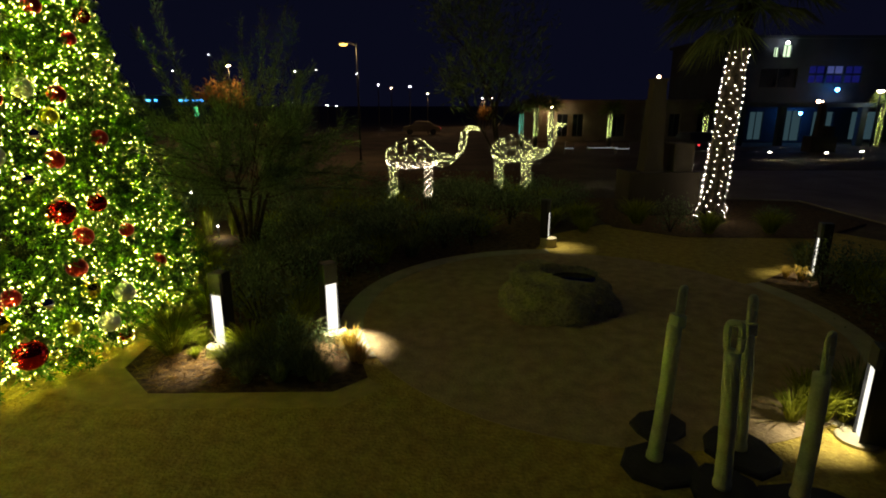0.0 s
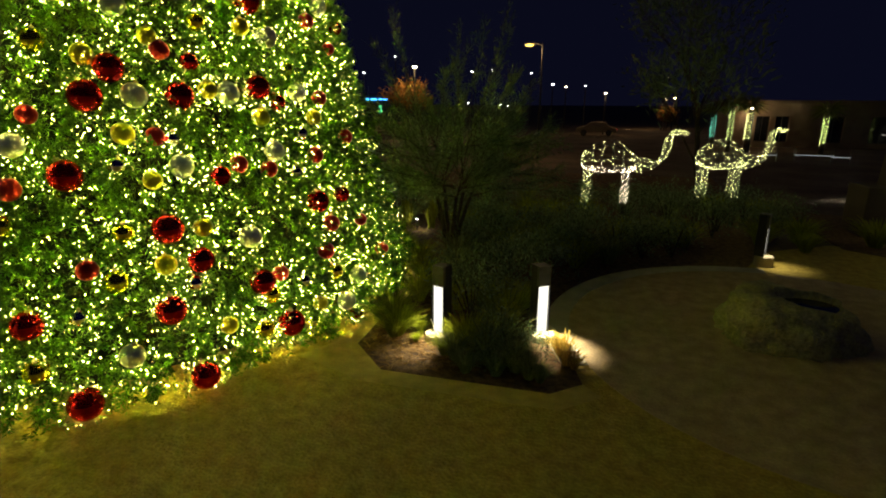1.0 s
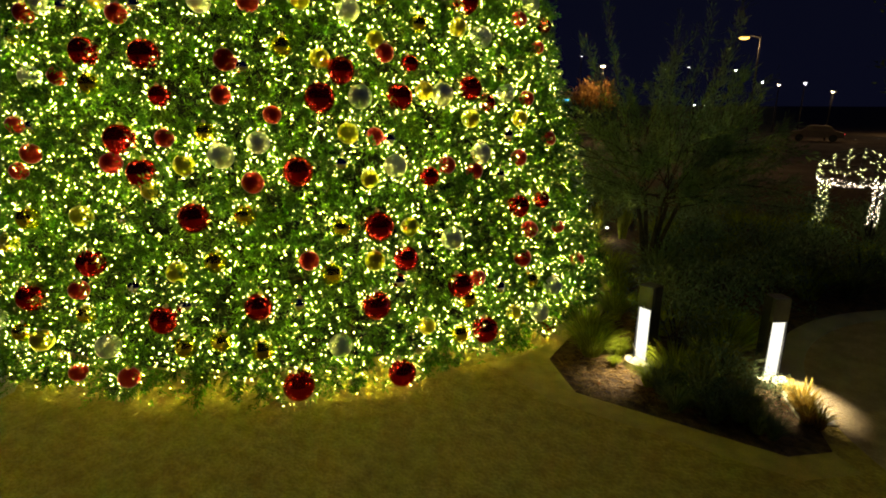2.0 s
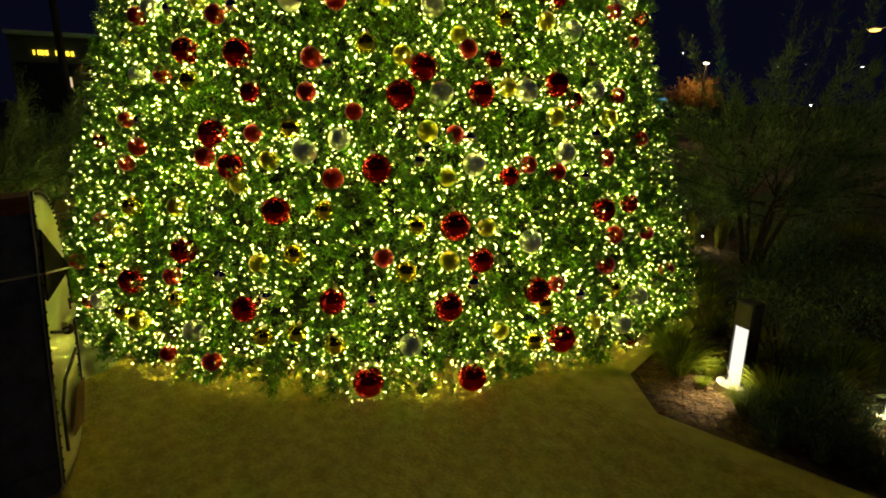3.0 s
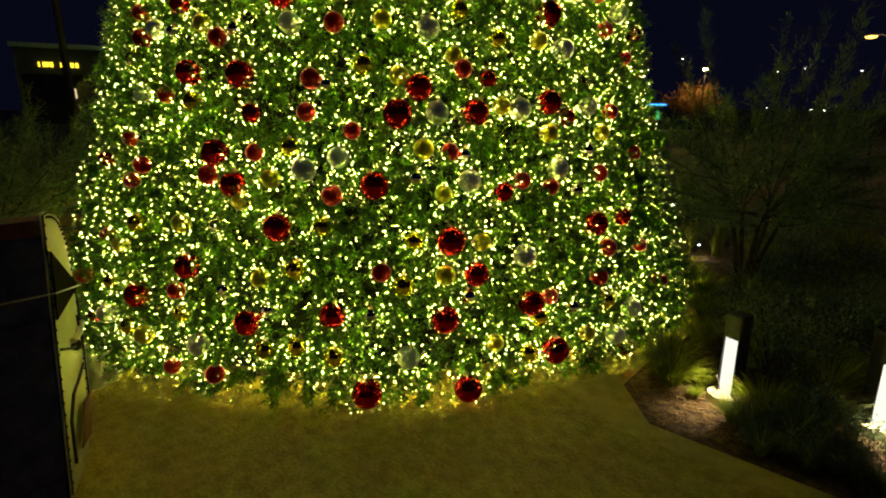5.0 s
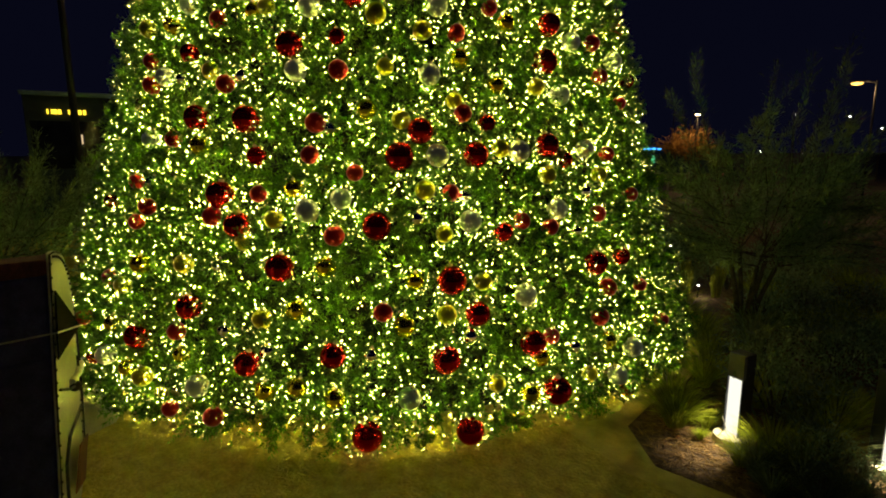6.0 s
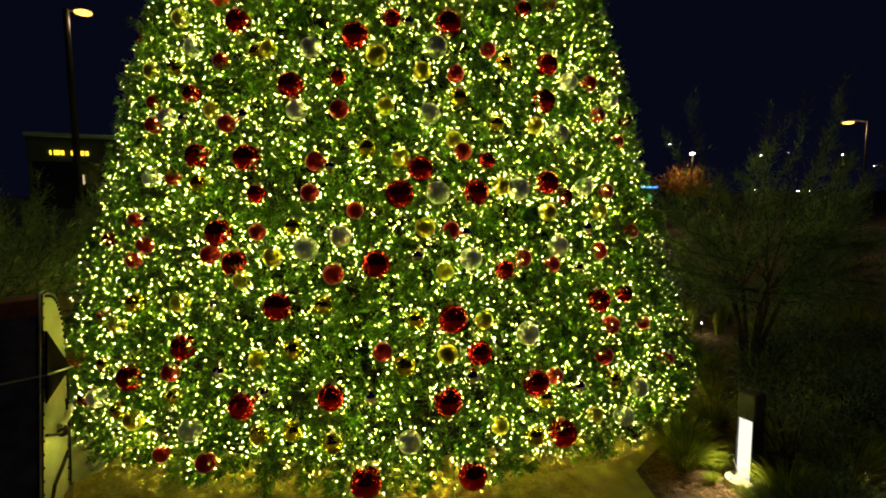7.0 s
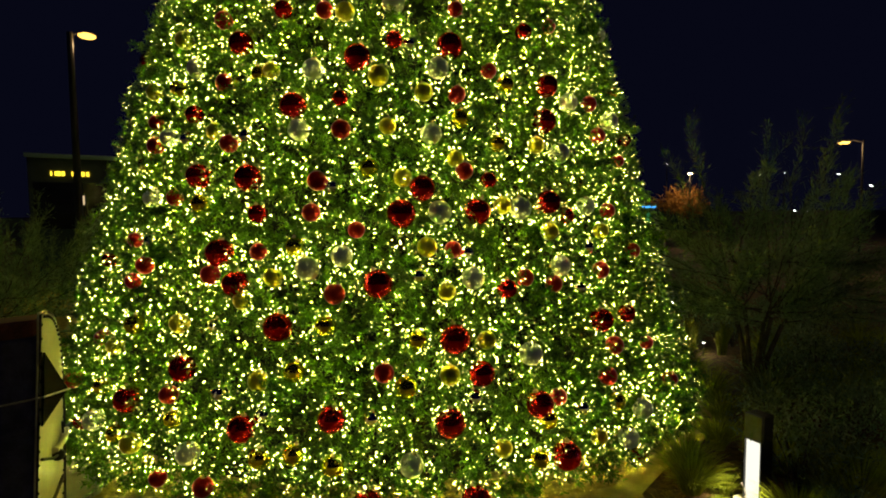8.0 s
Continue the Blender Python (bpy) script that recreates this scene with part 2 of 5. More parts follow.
def tube(bm, pts, radii, sides=6):
    """A tapered tube along points."""
    rings = []
    pts = [Vector(p) for p in pts]
    for i, p in enumerate(pts):
        d = (pts[min(i + 1, len(pts) - 1)] - pts[max(i - 1, 0)]).normalized()
        side = d.cross(Vector((0.31, 0.17, 0.93)))
        if side.length < 0.05:
            side = d.cross(Vector((1, 0, 0)))
        side.normalize()
        up = d.cross(side)
        r = radii[i] if isinstance(radii, (list, tuple)) else radii
        rings.append([bm.verts.new(p + r * (math.cos(a) * side + math.sin(a) * up)) for a in [2 * math.pi * k / sides for k in range(sides)]])
    for a, b in zip(rings, rings[1:]):
        for k in range(sides):
            bm.faces.new((a[k], a[(k + 1) % sides], b[(k + 1) % sides], b[k]))
    bm.faces.new(rings[0][::-1])
    bm.faces.new(rings[-1])
    return bm


def bulbs(name, points, radius, mat, stretch=1.0):
    """Small eight-sided lamps at many points, in one mesh."""
    p = np.asarray(points, float)
    o = np.array([(1, 0, 0), (0, 1, 0), (-1, 0, 0), (0, -1, 0), (0, 0, stretch), (0, 0, -stretch)]) * radius
    f = np.array([(0, 1, 4), (1, 2, 4), (2, 3, 4), (3, 0, 4), (1, 0, 5), (2, 1, 5), (3, 2, 5), (0, 3, 5)])
    v = (p[:, None] + o[None]).reshape(-1, 3)
    faces = (f[None] + 6 * np.arange(len(p))[:, None, None]).reshape(-1, 3)
    me = bpy.data.meshes.new(name)
    me.vertices.add(len(v))
    me.vertices.foreach_set("co", v.ravel())
    tri_mesh(me, faces)
    me.materials.append(mat)
    return me


def tri_mesh(me, faces):
    n = len(faces)
    me.loops.add(3 * n)
    me.loops.foreach_set("vertex_index", faces.ravel().astype(np.int32))
    me.polygons.add(n)
    me.polygons.foreach_set("loop_start", np.arange(0, 3 * n, 3, dtype=np.int32))
    me.polygons.foreach_set("loop_total", np.full(n, 3, np.int32))
    me.update(calc_edges=True)


def blades_mesh(name, base, tip, width, mat, sag=0.0):
    """Thin leaves, each two triangles with a bend, from base to tip points."""
    base, tip = np.asarray(base, float), np.asarray(tip, float)
    d = tip - base
    n = len(base)
    length = np.linalg.norm(d, axis=1, keepdims=True)
    r = np.random.normal(size=(n, 3))
    side = np.cross(d, r)
    side /= np.linalg.norm(side, axis=1, keepdims=True) + 1e-9
    w = np.broadcast_to(np.asarray(width, float).reshape(-1, 1), (n, 1))
    mid = base + 0.45 * d + np.array([0, 0, 1.0]) * sag * length
    v = np.stack([base, mid + side * w / 2, mid - side * w / 2, tip], 1).reshape(-1, 3)
    f = (np.array([(0, 1, 2), (1, 3, 2)])[None] + 4 * np.arange(n)[:, None, None]).reshape(-1, 3)
    me = bpy.data.meshes.new(name)
    me.vertices.add(len(v))
    me.vertices.foreach_set("co", v.ravel())
    tri_mesh(me, f)
    me.materials.append(mat)
    return me


def polygon_slab(name, outline, z, mat, thick=0.05, label="", category="", kind="structure"):
    bm = bmesh.new()
    vs = [bm.verts.new((x, y, z)) for x, y in outline]
    f = bm.faces.new(vs)
    if f.normal.z < 0:
        f.normal_flip()
    bm.normal_update()
    bmesh.ops.triangulate(bm, faces=bm.faces[:], ngon_method="EAR_CLIP")
    top = list(bm.faces)
    g = bmesh.ops.extrude_face_region(bm, geom=top)
    down = [e for e in g["geom"] if isinstance(e, bmesh.types.BMVert)]
    bmesh.ops.translate(bm, vec=(0, 0, -thick), verts=down)
    bmesh.ops.recalc_face_normals(bm, faces=bm.faces[:])
    return tagged(new(name, mesh_of(bm, name, mat)), label, category, "", kind)


def arc(cx, cy, r, a0, a1, n):
    return [(cx + r * math.cos(radians(a0 + (a1 - a0) * k / n)), cy + r * math.sin(radians(a0 + (a1 - a0) * k / n))) for k in range(n + 1)]


def kerb(name, line, width, z=0.025, label="", shift=0.0, mat=None):
    """A concrete band along a line in plan, its left edge on the line, with bevelled arrises."""
    bm = bmesh.new()
    z = 0.012 if z > 0.02 else z
    e = min(0.012, z)
    prof = [(0.0, -0.06), (0.0, z - e), (e, z), (width - e, z), (width, z - e), (width, -0.06)]
    pts = [Vector((x, y, 0)) for x, y in line]
    rings = []
    for i, p in enumerate(pts):
        a = (p - pts[i - 1]).normalized() if i else (pts[1] - p).normalized()
        b = (pts[i + 1] - p).normalized() if i + 1 < len(pts) else a
        t = (a + b).normalized()
        nrm = Vector((t.y, -t.x, 0)) / max(0.4, t.dot(a))
        rings.append([bm.verts.new(p + nrm * (o + shift) + Vector((0, 0, h))) for o, h in prof])
    for r, s in zip(rings, rings[1:]):
        for k in range(len(prof) - 1):
            bm.faces.new((r[k], s[k], s[k + 1], r[k + 1]))
    bm.faces.new(rings[0])
    bm.faces.new(rings[-1][::-1])
    bmesh.ops.recalc_face_normals(bm, faces=bm.faces[:])
    return tagged(new(name, mesh_of(bm, name, mat or CONCRETE)), label or "pale concrete kerb band flush with the paving", "kerb", "", "structure")


# ---- ground ----
CX, CY, RING = 2.4, 8.0, 3.53          # round court with the boulder
TX, TY = -10.074, 7.804                    # axis of the big tree


def cone(z):
    """The tree's radius, with the lowest boughs spreading a little."""
    return 5.90 - 0.262 * z + 0.13 * min(1.0, max(0.0, (1.45 - z) / 0.9))


bm = bmesh.new()
bmesh.ops.create_grid(bm, x_segments=2, y_segments=2, size=1500, matrix=pose(0, 0, -0.05))
tagged(new("ground", mesh_of(bm, "ground", GROUND)), "dark bare ground and lawn reaching the horizon", "ground", "", "structure")
polygon_slab("pavement", [(-30, -25), (30, -25), (30, 6), (13, 9), (10, 14), (4.6, 14.5), (2.4, 13), (-16, 14.8), (-30, 10)], 0.0, PAVING, 0.06,
             "sandy compacted gravel paving of the court", "pavement")

bed_line = [(-3.93, 6.25), (-3.33, 5.62), (-1.22, 5.62), (-0.86, 5.95), (-0.98, 6.35)]
ring_back = arc(CX, CY, RING + 0.36, 203, 92, 28)
tree_side = [(-3.93, 6.25)] + arc(-10.3, 8.0, 6.42, -9, 62, 16)
polygon_slab("planting_bed", bed_line[::1] + ring_back + [(3.6, 15), (4.2, 27), (-22, 27), (-14, 15.5)] + tree_side[::-1][:-1], 0.008, MULCH, 0.07,
             "planting bed of brown bark mulch behind the kerb", "planting bed")
court = arc(CX, CY, RING + 0.02, 0, 360, 64)[:-1]
polygon_slab("pavement", court, 0.005, COURT, 0.03, "brown gravel floor of the round court", "pavement")
kerb("kerb", tree_side[::-1] + bed_line[:4], 0.33, 0.002, shift=0.0, mat=KERB_TAN)
kerb("kerb", arc(CX, CY, RING + 0.36, 205, 88, 36), 0.36, mat=RING_KERB)
kerb("kerb", arc(CX, CY, RING + 0.36, 22, -62, 28), 0.36, mat=RING_KERB)
polygon_slab("planting_bed", arc(CX, CY, RING + 0.36, 22, -62, 24) + [(4.6, 3.4), (6.5, 2.6), (11, 2.5), (14, 8), (11, 11), (7.6, 10.6)], 0.008, MULCH, 0.07,
             "dark mulched planting bed beside the round court", "planting bed")
polygon_slab("pavement", [(12.4, 9.6), (60, 7), (60, 27), (9.6, 27), (9.4, 19.2), (12.6, 18.3), (12.6, 14.2)], -0.004, PLAZA, 0.05,
             "grey-brown concrete plaza before the shops", "pavement")
polygon_slab("planting_bed", [(4.8, 14.2), (6.2, 13.0), (9.4, 12.8), (12, 14.5), (12, 18), (5.0, 19)], 0.008, MULCH, 0.07,
             "dark planting bed round the palm and pillar", "planting bed")


# ---- the big lit tree ----
tree = thing("christmas_tree", pose(TX, TY, 0), "huge green artificial fir tree covered in warm white lights", "christmas tree")
bm = bmesh.new()
cyl(bm, (0, 0, 0), (0, 0, 23.6), 0.35, 0.05, 16)
part("trunk", bm, BARK, tree, "steel mast of the tree")
# closed shell coloured as the shade behind the outer boughs
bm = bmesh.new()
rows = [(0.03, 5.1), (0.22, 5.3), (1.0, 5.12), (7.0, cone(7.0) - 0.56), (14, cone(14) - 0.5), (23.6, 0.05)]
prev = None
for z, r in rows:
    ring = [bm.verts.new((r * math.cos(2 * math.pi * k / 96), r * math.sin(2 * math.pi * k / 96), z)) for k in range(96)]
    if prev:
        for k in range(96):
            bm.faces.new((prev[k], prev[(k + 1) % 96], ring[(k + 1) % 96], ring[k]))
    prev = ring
part("inner_crown", bm, INNER_SHADE, tree, "near-black shell for the shade deep between the boughs", smooth=True)

# bearing round the tree and height of each ball
BIG_RED = [
    (-66.6, 5.55), (-55.9, 4.66), (-70.8, 3.81), (-61.9, 3.77), (-55.4, 2.03), (-58.4, 0.96), (-48.2, 1.08), (-31.2, 5.47),
    (-36.9, 3.62), (-17.0, 3.45), (-33.7, 1.86), (-23.8, 1.06), (-21.6, 0.49), (-75.9, 1.08), (-35.1, 0.99), (-68.0, 1.51),
    (-46.2, 5.28), (-39.9, 3.32), (-29.2, 3.33), (-43.1, 2.51), (-15.0, 4.55), (-12.7, 5.07), (-64.9, 2.86), (-61.7, 2.5),
    (-10.7, 1.88), (-30.7, 1.46), (-44.2, 0.24), (-33.0, 0.22),
]
SMALL_RED = [
    (-69.0, 5.04), (-74.5, 4.65), (-66.2, 4.22), (-83.8, 4.29), (-75.4, 3.55), (-59.8, 3.33), (-52.1, 3.34), (-51.5, 3.72),
    (-48.4, 4.35), (-48.7, 4.75), (-45.9, 3.13), (-59.1, 2.88), (-48.5, 2.4), (-40.3, 5.52), (-30.6, 4.83), (-24.5, 5.18),
    (-30.5, 3.84), (-26.9, 3.72), (-33.1, 2.88), (-23.0, 2.51), (-18.4, 2.41), (-13.9, 3.27), (-2.8, 3.33), (-0.6, 4.94),
    (0.0, 4.46),
]
SMALL_RED_B = [
    (19.1, 4.56), (18.1, 5.37), (6.8, 4.11), (-8.3, 2.52), (-3.9, 1.89), (-93.1, 1.02), (-86.9, 1.67), (-79.3, 2.67),
    (-92.5, 2.68), (-66.0, 2.6), (-42.4, 1.53), (-20.9, 1.1), (-9.9, 0.25), (3.2, 0.86), (-8.7, 1.53), (0.0, 1.43),
    (-59.3, 5.97), (-51.9, 5.93), (-29.4, 6.0), (-8.7, 6.01), (-15.9, 5.82), (-71.6, 5.94), (-67.9, 0.37), (-61.9, 0.36),
    (-84.7, 0.67), (-85.2, 4.62), (-83.5, 2.99), (3.0, 2.73), (-26.0, 2.39), (-69.3, 1.21), (-11.9, 1.2), (-81.5, 2.46),
]
GOLD = [
    (-41.6, 4.39), (-30.4, 4.51), (-31.7, 3.99), (-24.7, 4.2), (-17.4, 4.21), (-44.3, 3.87), (-60.2, 5.15), (-62.4, 5.11),
    (-89.2, 5.12), (-80.6, 5.08), (-81.9, 5.79), (-69.6, 3.46), (-69.2, 4.39), (-54.0, 2.94), (-56.6, 2.59), (-53.0, 1.55),
    (-57.3, 1.44), (-52.1, 0.74), (-69.9, 2.01), (-78.8, 1.93), (-82.4, 1.62), (-76.3, 0.7), (-73.2, 0.65), (-38.4, 1.87),
    (-29.6, 1.82), (-39.9, 1.37), (-34.6, 1.47), (-23.1, 0.89), (-29.3, 0.68), (-25.2, 0.52), (-17.6, 3.07), (-10.0, 3.71),
    (-36.6, 2.92), (-11.7, 0.9), (-34.3, 2.4), (-21.8, 5.01), (-35.9, 4.84), (-49.5, 2.05), (-60.6, 2.32), (-47.8, 0.64),
    (-48.4, 5.9), (-67.7, 0.97), (-16.3, 0.58), (-55.8, 0.69), (-42.9, 5.04), (-78.8, 5.02), (-39.5, 3.75), (-85.3, 4.03),
    (-25.1, 3.41), (-82.6, 1.13), (-6.1, 3.05),
]
SILVER = [
    (-53.1, 5.13), (-33.4, 5.16), (-54.7, 4.35), (-35.2, 4.3), (-52.1, 2.69), (-47.7, 2.83), (-30.7, 2.54), (-23.8, 1.62),
    (-64.4, 0.67), (-39.6, 0.62), (-12.8, 4.12), (-7.7, 4.88), (-9.0, 3.4), (-16.8, 2.63), (-34.6, 3.33), (-79.5, 4.37),
    (-11.5, 0.47), (-75.9, 5.3), (-40.3, 6.01), (-7.1, 0.72), (-22.3, 3.37), (-80.6, 3.55), (-81.5, 0.76), (7.2, 4.76),
]
CHROME = [
    (-75.9, 4.33), (-63.6, 4.31), (-49.5, 3.65), (-79.8, 2.98), (-37.8, 2.58), (-31.0, 2.84), (-13.2, 2.32), (-64.3, 2.0),
    (-62.4, 1.27), (-56.3, 1.09), (-31.8, 1.2), (-17.4, 0.91), (-43.8, 1.06), (-9.7, 2.83), (-37.6, 5.48),
]

random.seed(3)
# bearing, height, radius and kind of every ball
BALLS = [(d, z, 0.165 + random.uniform(-0.012, 0.012), "big_red") for d, z in BIG_RED]
BALLS += [(d, z, 0.112 + random.uniform(-0.015, 0.012), "mirror_red" if k % 4 == 1 else "red") for k, (d, z) in enumerate(SMALL_RED + SMALL_RED_B)]
BALLS += [(d, z, 0.12 + random.uniform(-0.016, 0.012), "mirror_gold" if k % 2 else "gold") for k, (d, z) in enumerate(GOLD)]
BALLS += [(d, z, 0.135 + random.uniform(-0.01, 0.01), "champagne") for d, z in SILVER]
BALLS += [(d, z, 0.1, "clear") for d, z in CHROME]
SEEN = len(BALLS)
for k in range(120):
    z = 23.0 * (1 - math.sqrt(random.random())) + 0.2
    d = random.uniform(36, 250) if z < 6.3 else random.uniform(-180, 180)
    kind = random.choice(["red", "big_red", "gold", "champagne"])
    BALLS.append((d, z, {"red": 0.112, "big_red": 0.165, "gold": 0.107, "champagne": 0.135}[kind], kind))


def ball_centre(d, z, radius, kind):
    """Where a ball hangs, from the foot of the tree's axis."""
    r = cone(z) + 0.04 - {"big_red": 0.02, "clear": 0.08, "champagne": 0.02}.get(kind, 0.035)
    return np.array([r * math.cos(radians(d)), r * math.sin(radians(d)), max(z, radius + 0.01)])


rng = np.random.default_rng(7)


def skin(u, v, z0, z1, a0, a1, inset):
    """Points near the tree's skin for even numbers u, v in 0..1, with the lumps of its boughs."""
    r0, r1 = cone(z0), cone(z1)
    r = np.sqrt(r0 ** 2 + u * (r1 ** 2 - r0 ** 2))
    z = np.clip(z0 + (z1 - z0) * (r0 - r) / (r0 - r1), z0, z1)
    r = 5.90 - 0.262 * z + 0.13 * np.clip((1.45 - z) / 0.9, 0, 1)
    a = np.radians(a0 + (a1 - a0) * v)
    lump = 0.05 * np.sin(9 * a + 2.3 * z) + 0.06 * np.sin(23 * a - 5.7 * z + 1.0) + 0.07 * np.sin(47 * a + 8.1 * z)
    rr = r + lump - inset
    return np.stack([rr * np.cos(a), rr * np.sin(a), z], 1), a


def boughs(n, z0, z1, a0, a1, inset0, inset1, needles, size):
    """Fir bough ends: a stem pointing outwards with side sprigs in a spray, and needles all round each sprig."""
    i = np.arange(n)
    u = np.clip((0.5 + i * 0.7548777) % 1 + rng.normal(size=n) * 0.45 / math.sqrt(n), 0, 1)
    v = (0.5 + i * 0.5698403) % 1 + rng.normal(size=n) * 0.45 / math.sqrt(n)
    core, a = skin(u, v, z0, z1, a0, a1, inset0 + (inset1 - inset0) * rng.random(n))
    axis = np.stack([np.cos(a), np.sin(a), np.full(n, -0.12)], 1) + rng.normal(size=(n, 3)) * 0.33
    axis /= np.linalg.norm(axis, axis=1, keepdims=True)
    big = size * (0.65 + 0.7 * rng.random((n, 1)))
    each = 12
    core, axis, big = np.repeat(core, each, 0), np.repeat(axis, each, 0), np.repeat(big, each, 0)
    m = len(core)
    along = np.tile(np.linspace(0.0, 1.0, each), n)[:, None]
    side = np.cross(axis, rng.normal(size=(m, 3)))
    side /= np.linalg.norm(side, axis=1, keepdims=True) + 1e-9
    base = core - axis * big * 0.9 * (1 - along)
    way = axis * (0.5 + 0.5 * along) + side * (0.95 - 0.7 * along)
    way /= np.linalg.norm(way, axis=1, keepdims=True)
    spine = way * big * (0.55 + 0.3 * rng.random((m, 1)))
    k = np.tile(np.linspace(0.08, 1.0, needles), m)
    d = np.repeat(spine, needles, 0)
    foot = np.repeat(base, needles, 0) + d * k[:, None]
    dirn = d / np.linalg.norm(d, axis=1, keepdims=True)
    rad = np.cross(dirn, rng.normal(size=(m * needles, 3)))
    rad /= np.linalg.norm(rad, axis=1, keepdims=True) + 1e-9
    nl = 0.066 * (0.7 + 0.6 * rng.random((m * needles, 1)))
    tip = foot + (0.55 * dirn + 0.83 * rad) * nl
    foot[:, 2] = np.maximum(foot[:, 2], 0.05)
    tip[:, 2] = np.maximum(tip[:, 2], 0.04)
    return foot, tip


def clear_of_balls(foot, tip):
    """Leaves out the needles that would stick through a ball or stand right before it."""
    keep = np.ones(len(foot), bool)
    bearing = np.arctan2(tip[:, 1], tip[:, 0])
    out = np.hypot(tip[:, 0], tip[:, 1])
    for d, z, radius, kind in BALLS[:SEEN]:
        c = ball_centre(d, z, radius, kind)
        r = math.hypot(c[0], c[1])
        off = np.hypot((bearing - radians(d)) * r, tip[:, 2] - c[2])
        keep &= ~((off < radius * 0.98) & (out > r - 0.6 * radius))
    return foot[keep], tip[keep]


FRONT = (-125, 45)
BACK = (45, 235)
near_boughs = [boughs(1900, 0.12, 8.2, *FRONT, -0.04, 0.24, 26, 0.28), boughs(1000, 0.15, 8.2, *FRONT, 0.25, 0.5, 20, 0.28)]
back_boughs = [boughs(900, 0.15, 8.2, *BACK, 0.05, 0.3, 13, 0.34), boughs(900, 8.2, 23.8, -180, 180, 0.05, 0.3, 13, 0.34)]


def lamp_points(n, z0, z1, a0, a1, inset0, inset1):
    """Lamps wound over the tree, with the looseness of hand-hung strings."""
    i = np.arange(n)
    u = np.clip((0.5 + i * 0.7548777) % 1 + rng.normal(size=n) * 0.5 / math.sqrt(n), 0, 1)
    v = (0.5 + i * 0.5698403) % 1 + rng.normal(size=n) * 0.5 / math.sqrt(n)
    p, _ = skin(u, v, z0, z1, a0, a1, inset0 + (inset1 - inset0) * rng.random(n))
    p[:, 2] = np.maximum(p[:, 2], 0.12)
    if z1 < 9:
        # strings bunch up on some boughs and leave others bare
        b, z = np.arctan2(p[:, 1], p[:, 0]), p[:, 2]
        wave = np.sin(29 * b + 4.7 * z) + np.sin(17 * b - 7.1 * z + 2.0) + np.sin(11 * b + 9.3 * z) + 0.7 * np.sin(53 * b - 13 * z)
        p = p[rng.random(n) < np.clip(0.66 + 0.3 * wave, 0.08, 1.0)]
        # and lie in twos and threes where a string doubles back
        twin = p[rng.random(len(p)) < 0.2]
        p = np.concatenate([p[: int(0.82 * len(p))], twin + rng.normal(size=twin.shape) * 0.026])
        p[:, 2] = np.maximum(p[:, 2], 0.12)
    return p


outer = lamp_points(10800, 0.12, 8.2, *FRONT, -0.10, 0.16)
# added bulbs hidden behind the outer ones, to brighten the foliage
inner = lamp_points(8800, 0.12, 8.2, *FRONT, 0.2, 0.42)
outer = clear_of_balls(outer, outer)[0]
b2 = lamp_points(11000, 0.12, 8.2, *BACK, -0.06, 0.2)
b3 = lamp_points(13000, 8.2, 23.8, -180, 180, 0.05, 0.3)
# bulbs added low under the skirt to brighten the ground before it
m = 1000
a = np.radians(-125 + 235 * (np.arange(m) * 0.618034 % 1))
r = 5.2 + 0.56 * rng.random(m)
skirt = np.stack([r * np.cos(a), r * np.sin(a), 0.14 + 0.28 * rng.random(m)], 1)
# extra bulbs added close round the balls to light them up
around = []
for d, z, radius, kind in BALLS[:SEEN]:
    c = ball_centre(d, z, radius, kind)
    ca, sa = math.cos(radians(d)), math.sin(radians(d))
    for k in range(22 if kind == "big_red" else 26 if kind in ("champagne", "gold", "mirror_gold") else 14):
        t = rng.uniform(0, 6.283)
        f = radius * rng.uniform(1.08, 1.65)
        o = radius * rng.uniform(-0.2, 1.0)
        around.append((c[0] + o * ca - f * math.cos(t) * sa, c[1] + o * sa + f * math.cos(t) * ca, max(0.1, c[2] + f * math.sin(t))))
around = np.array(around)
# needles close round each lamp
m = 11
lf = np.repeat(np.concatenate([outer, around]), m, 0)
radial = lf * np.array([1, 1, 0]) / np.linalg.norm(lf[:, :2], axis=1, keepdims=True)
lf = lf - 0.045 * radial + rng.normal(size=lf.shape) * 0.024
lt = lf + 0.035 * radial + rng.normal(size=lf.shape) * 0.038
lf[:, 2], lt[:, 2] = np.maximum(lf[:, 2], 0.05), np.maximum(lt[:, 2], 0.04)
foot, tip = clear_of_balls(np.concatenate([f for f, _ in near_boughs] + [lf]), np.concatenate([t for _, t in near_boughs] + [lt]))
part("fir_foliage", blades_mesh("fir_foliage", foot, tip, 0.0125, NEEDLE), NEEDLE, tree, "bushy green fir boughs")["kind"] = "stuff"
part("fir_foliage", blades_mesh("fir_foliage", np.concatenate([f for f, _ in back_boughs]), np.concatenate([t for _, t in back_boughs]), 0.026, NEEDLE), NEEDLE, tree)["kind"] = "stuff"
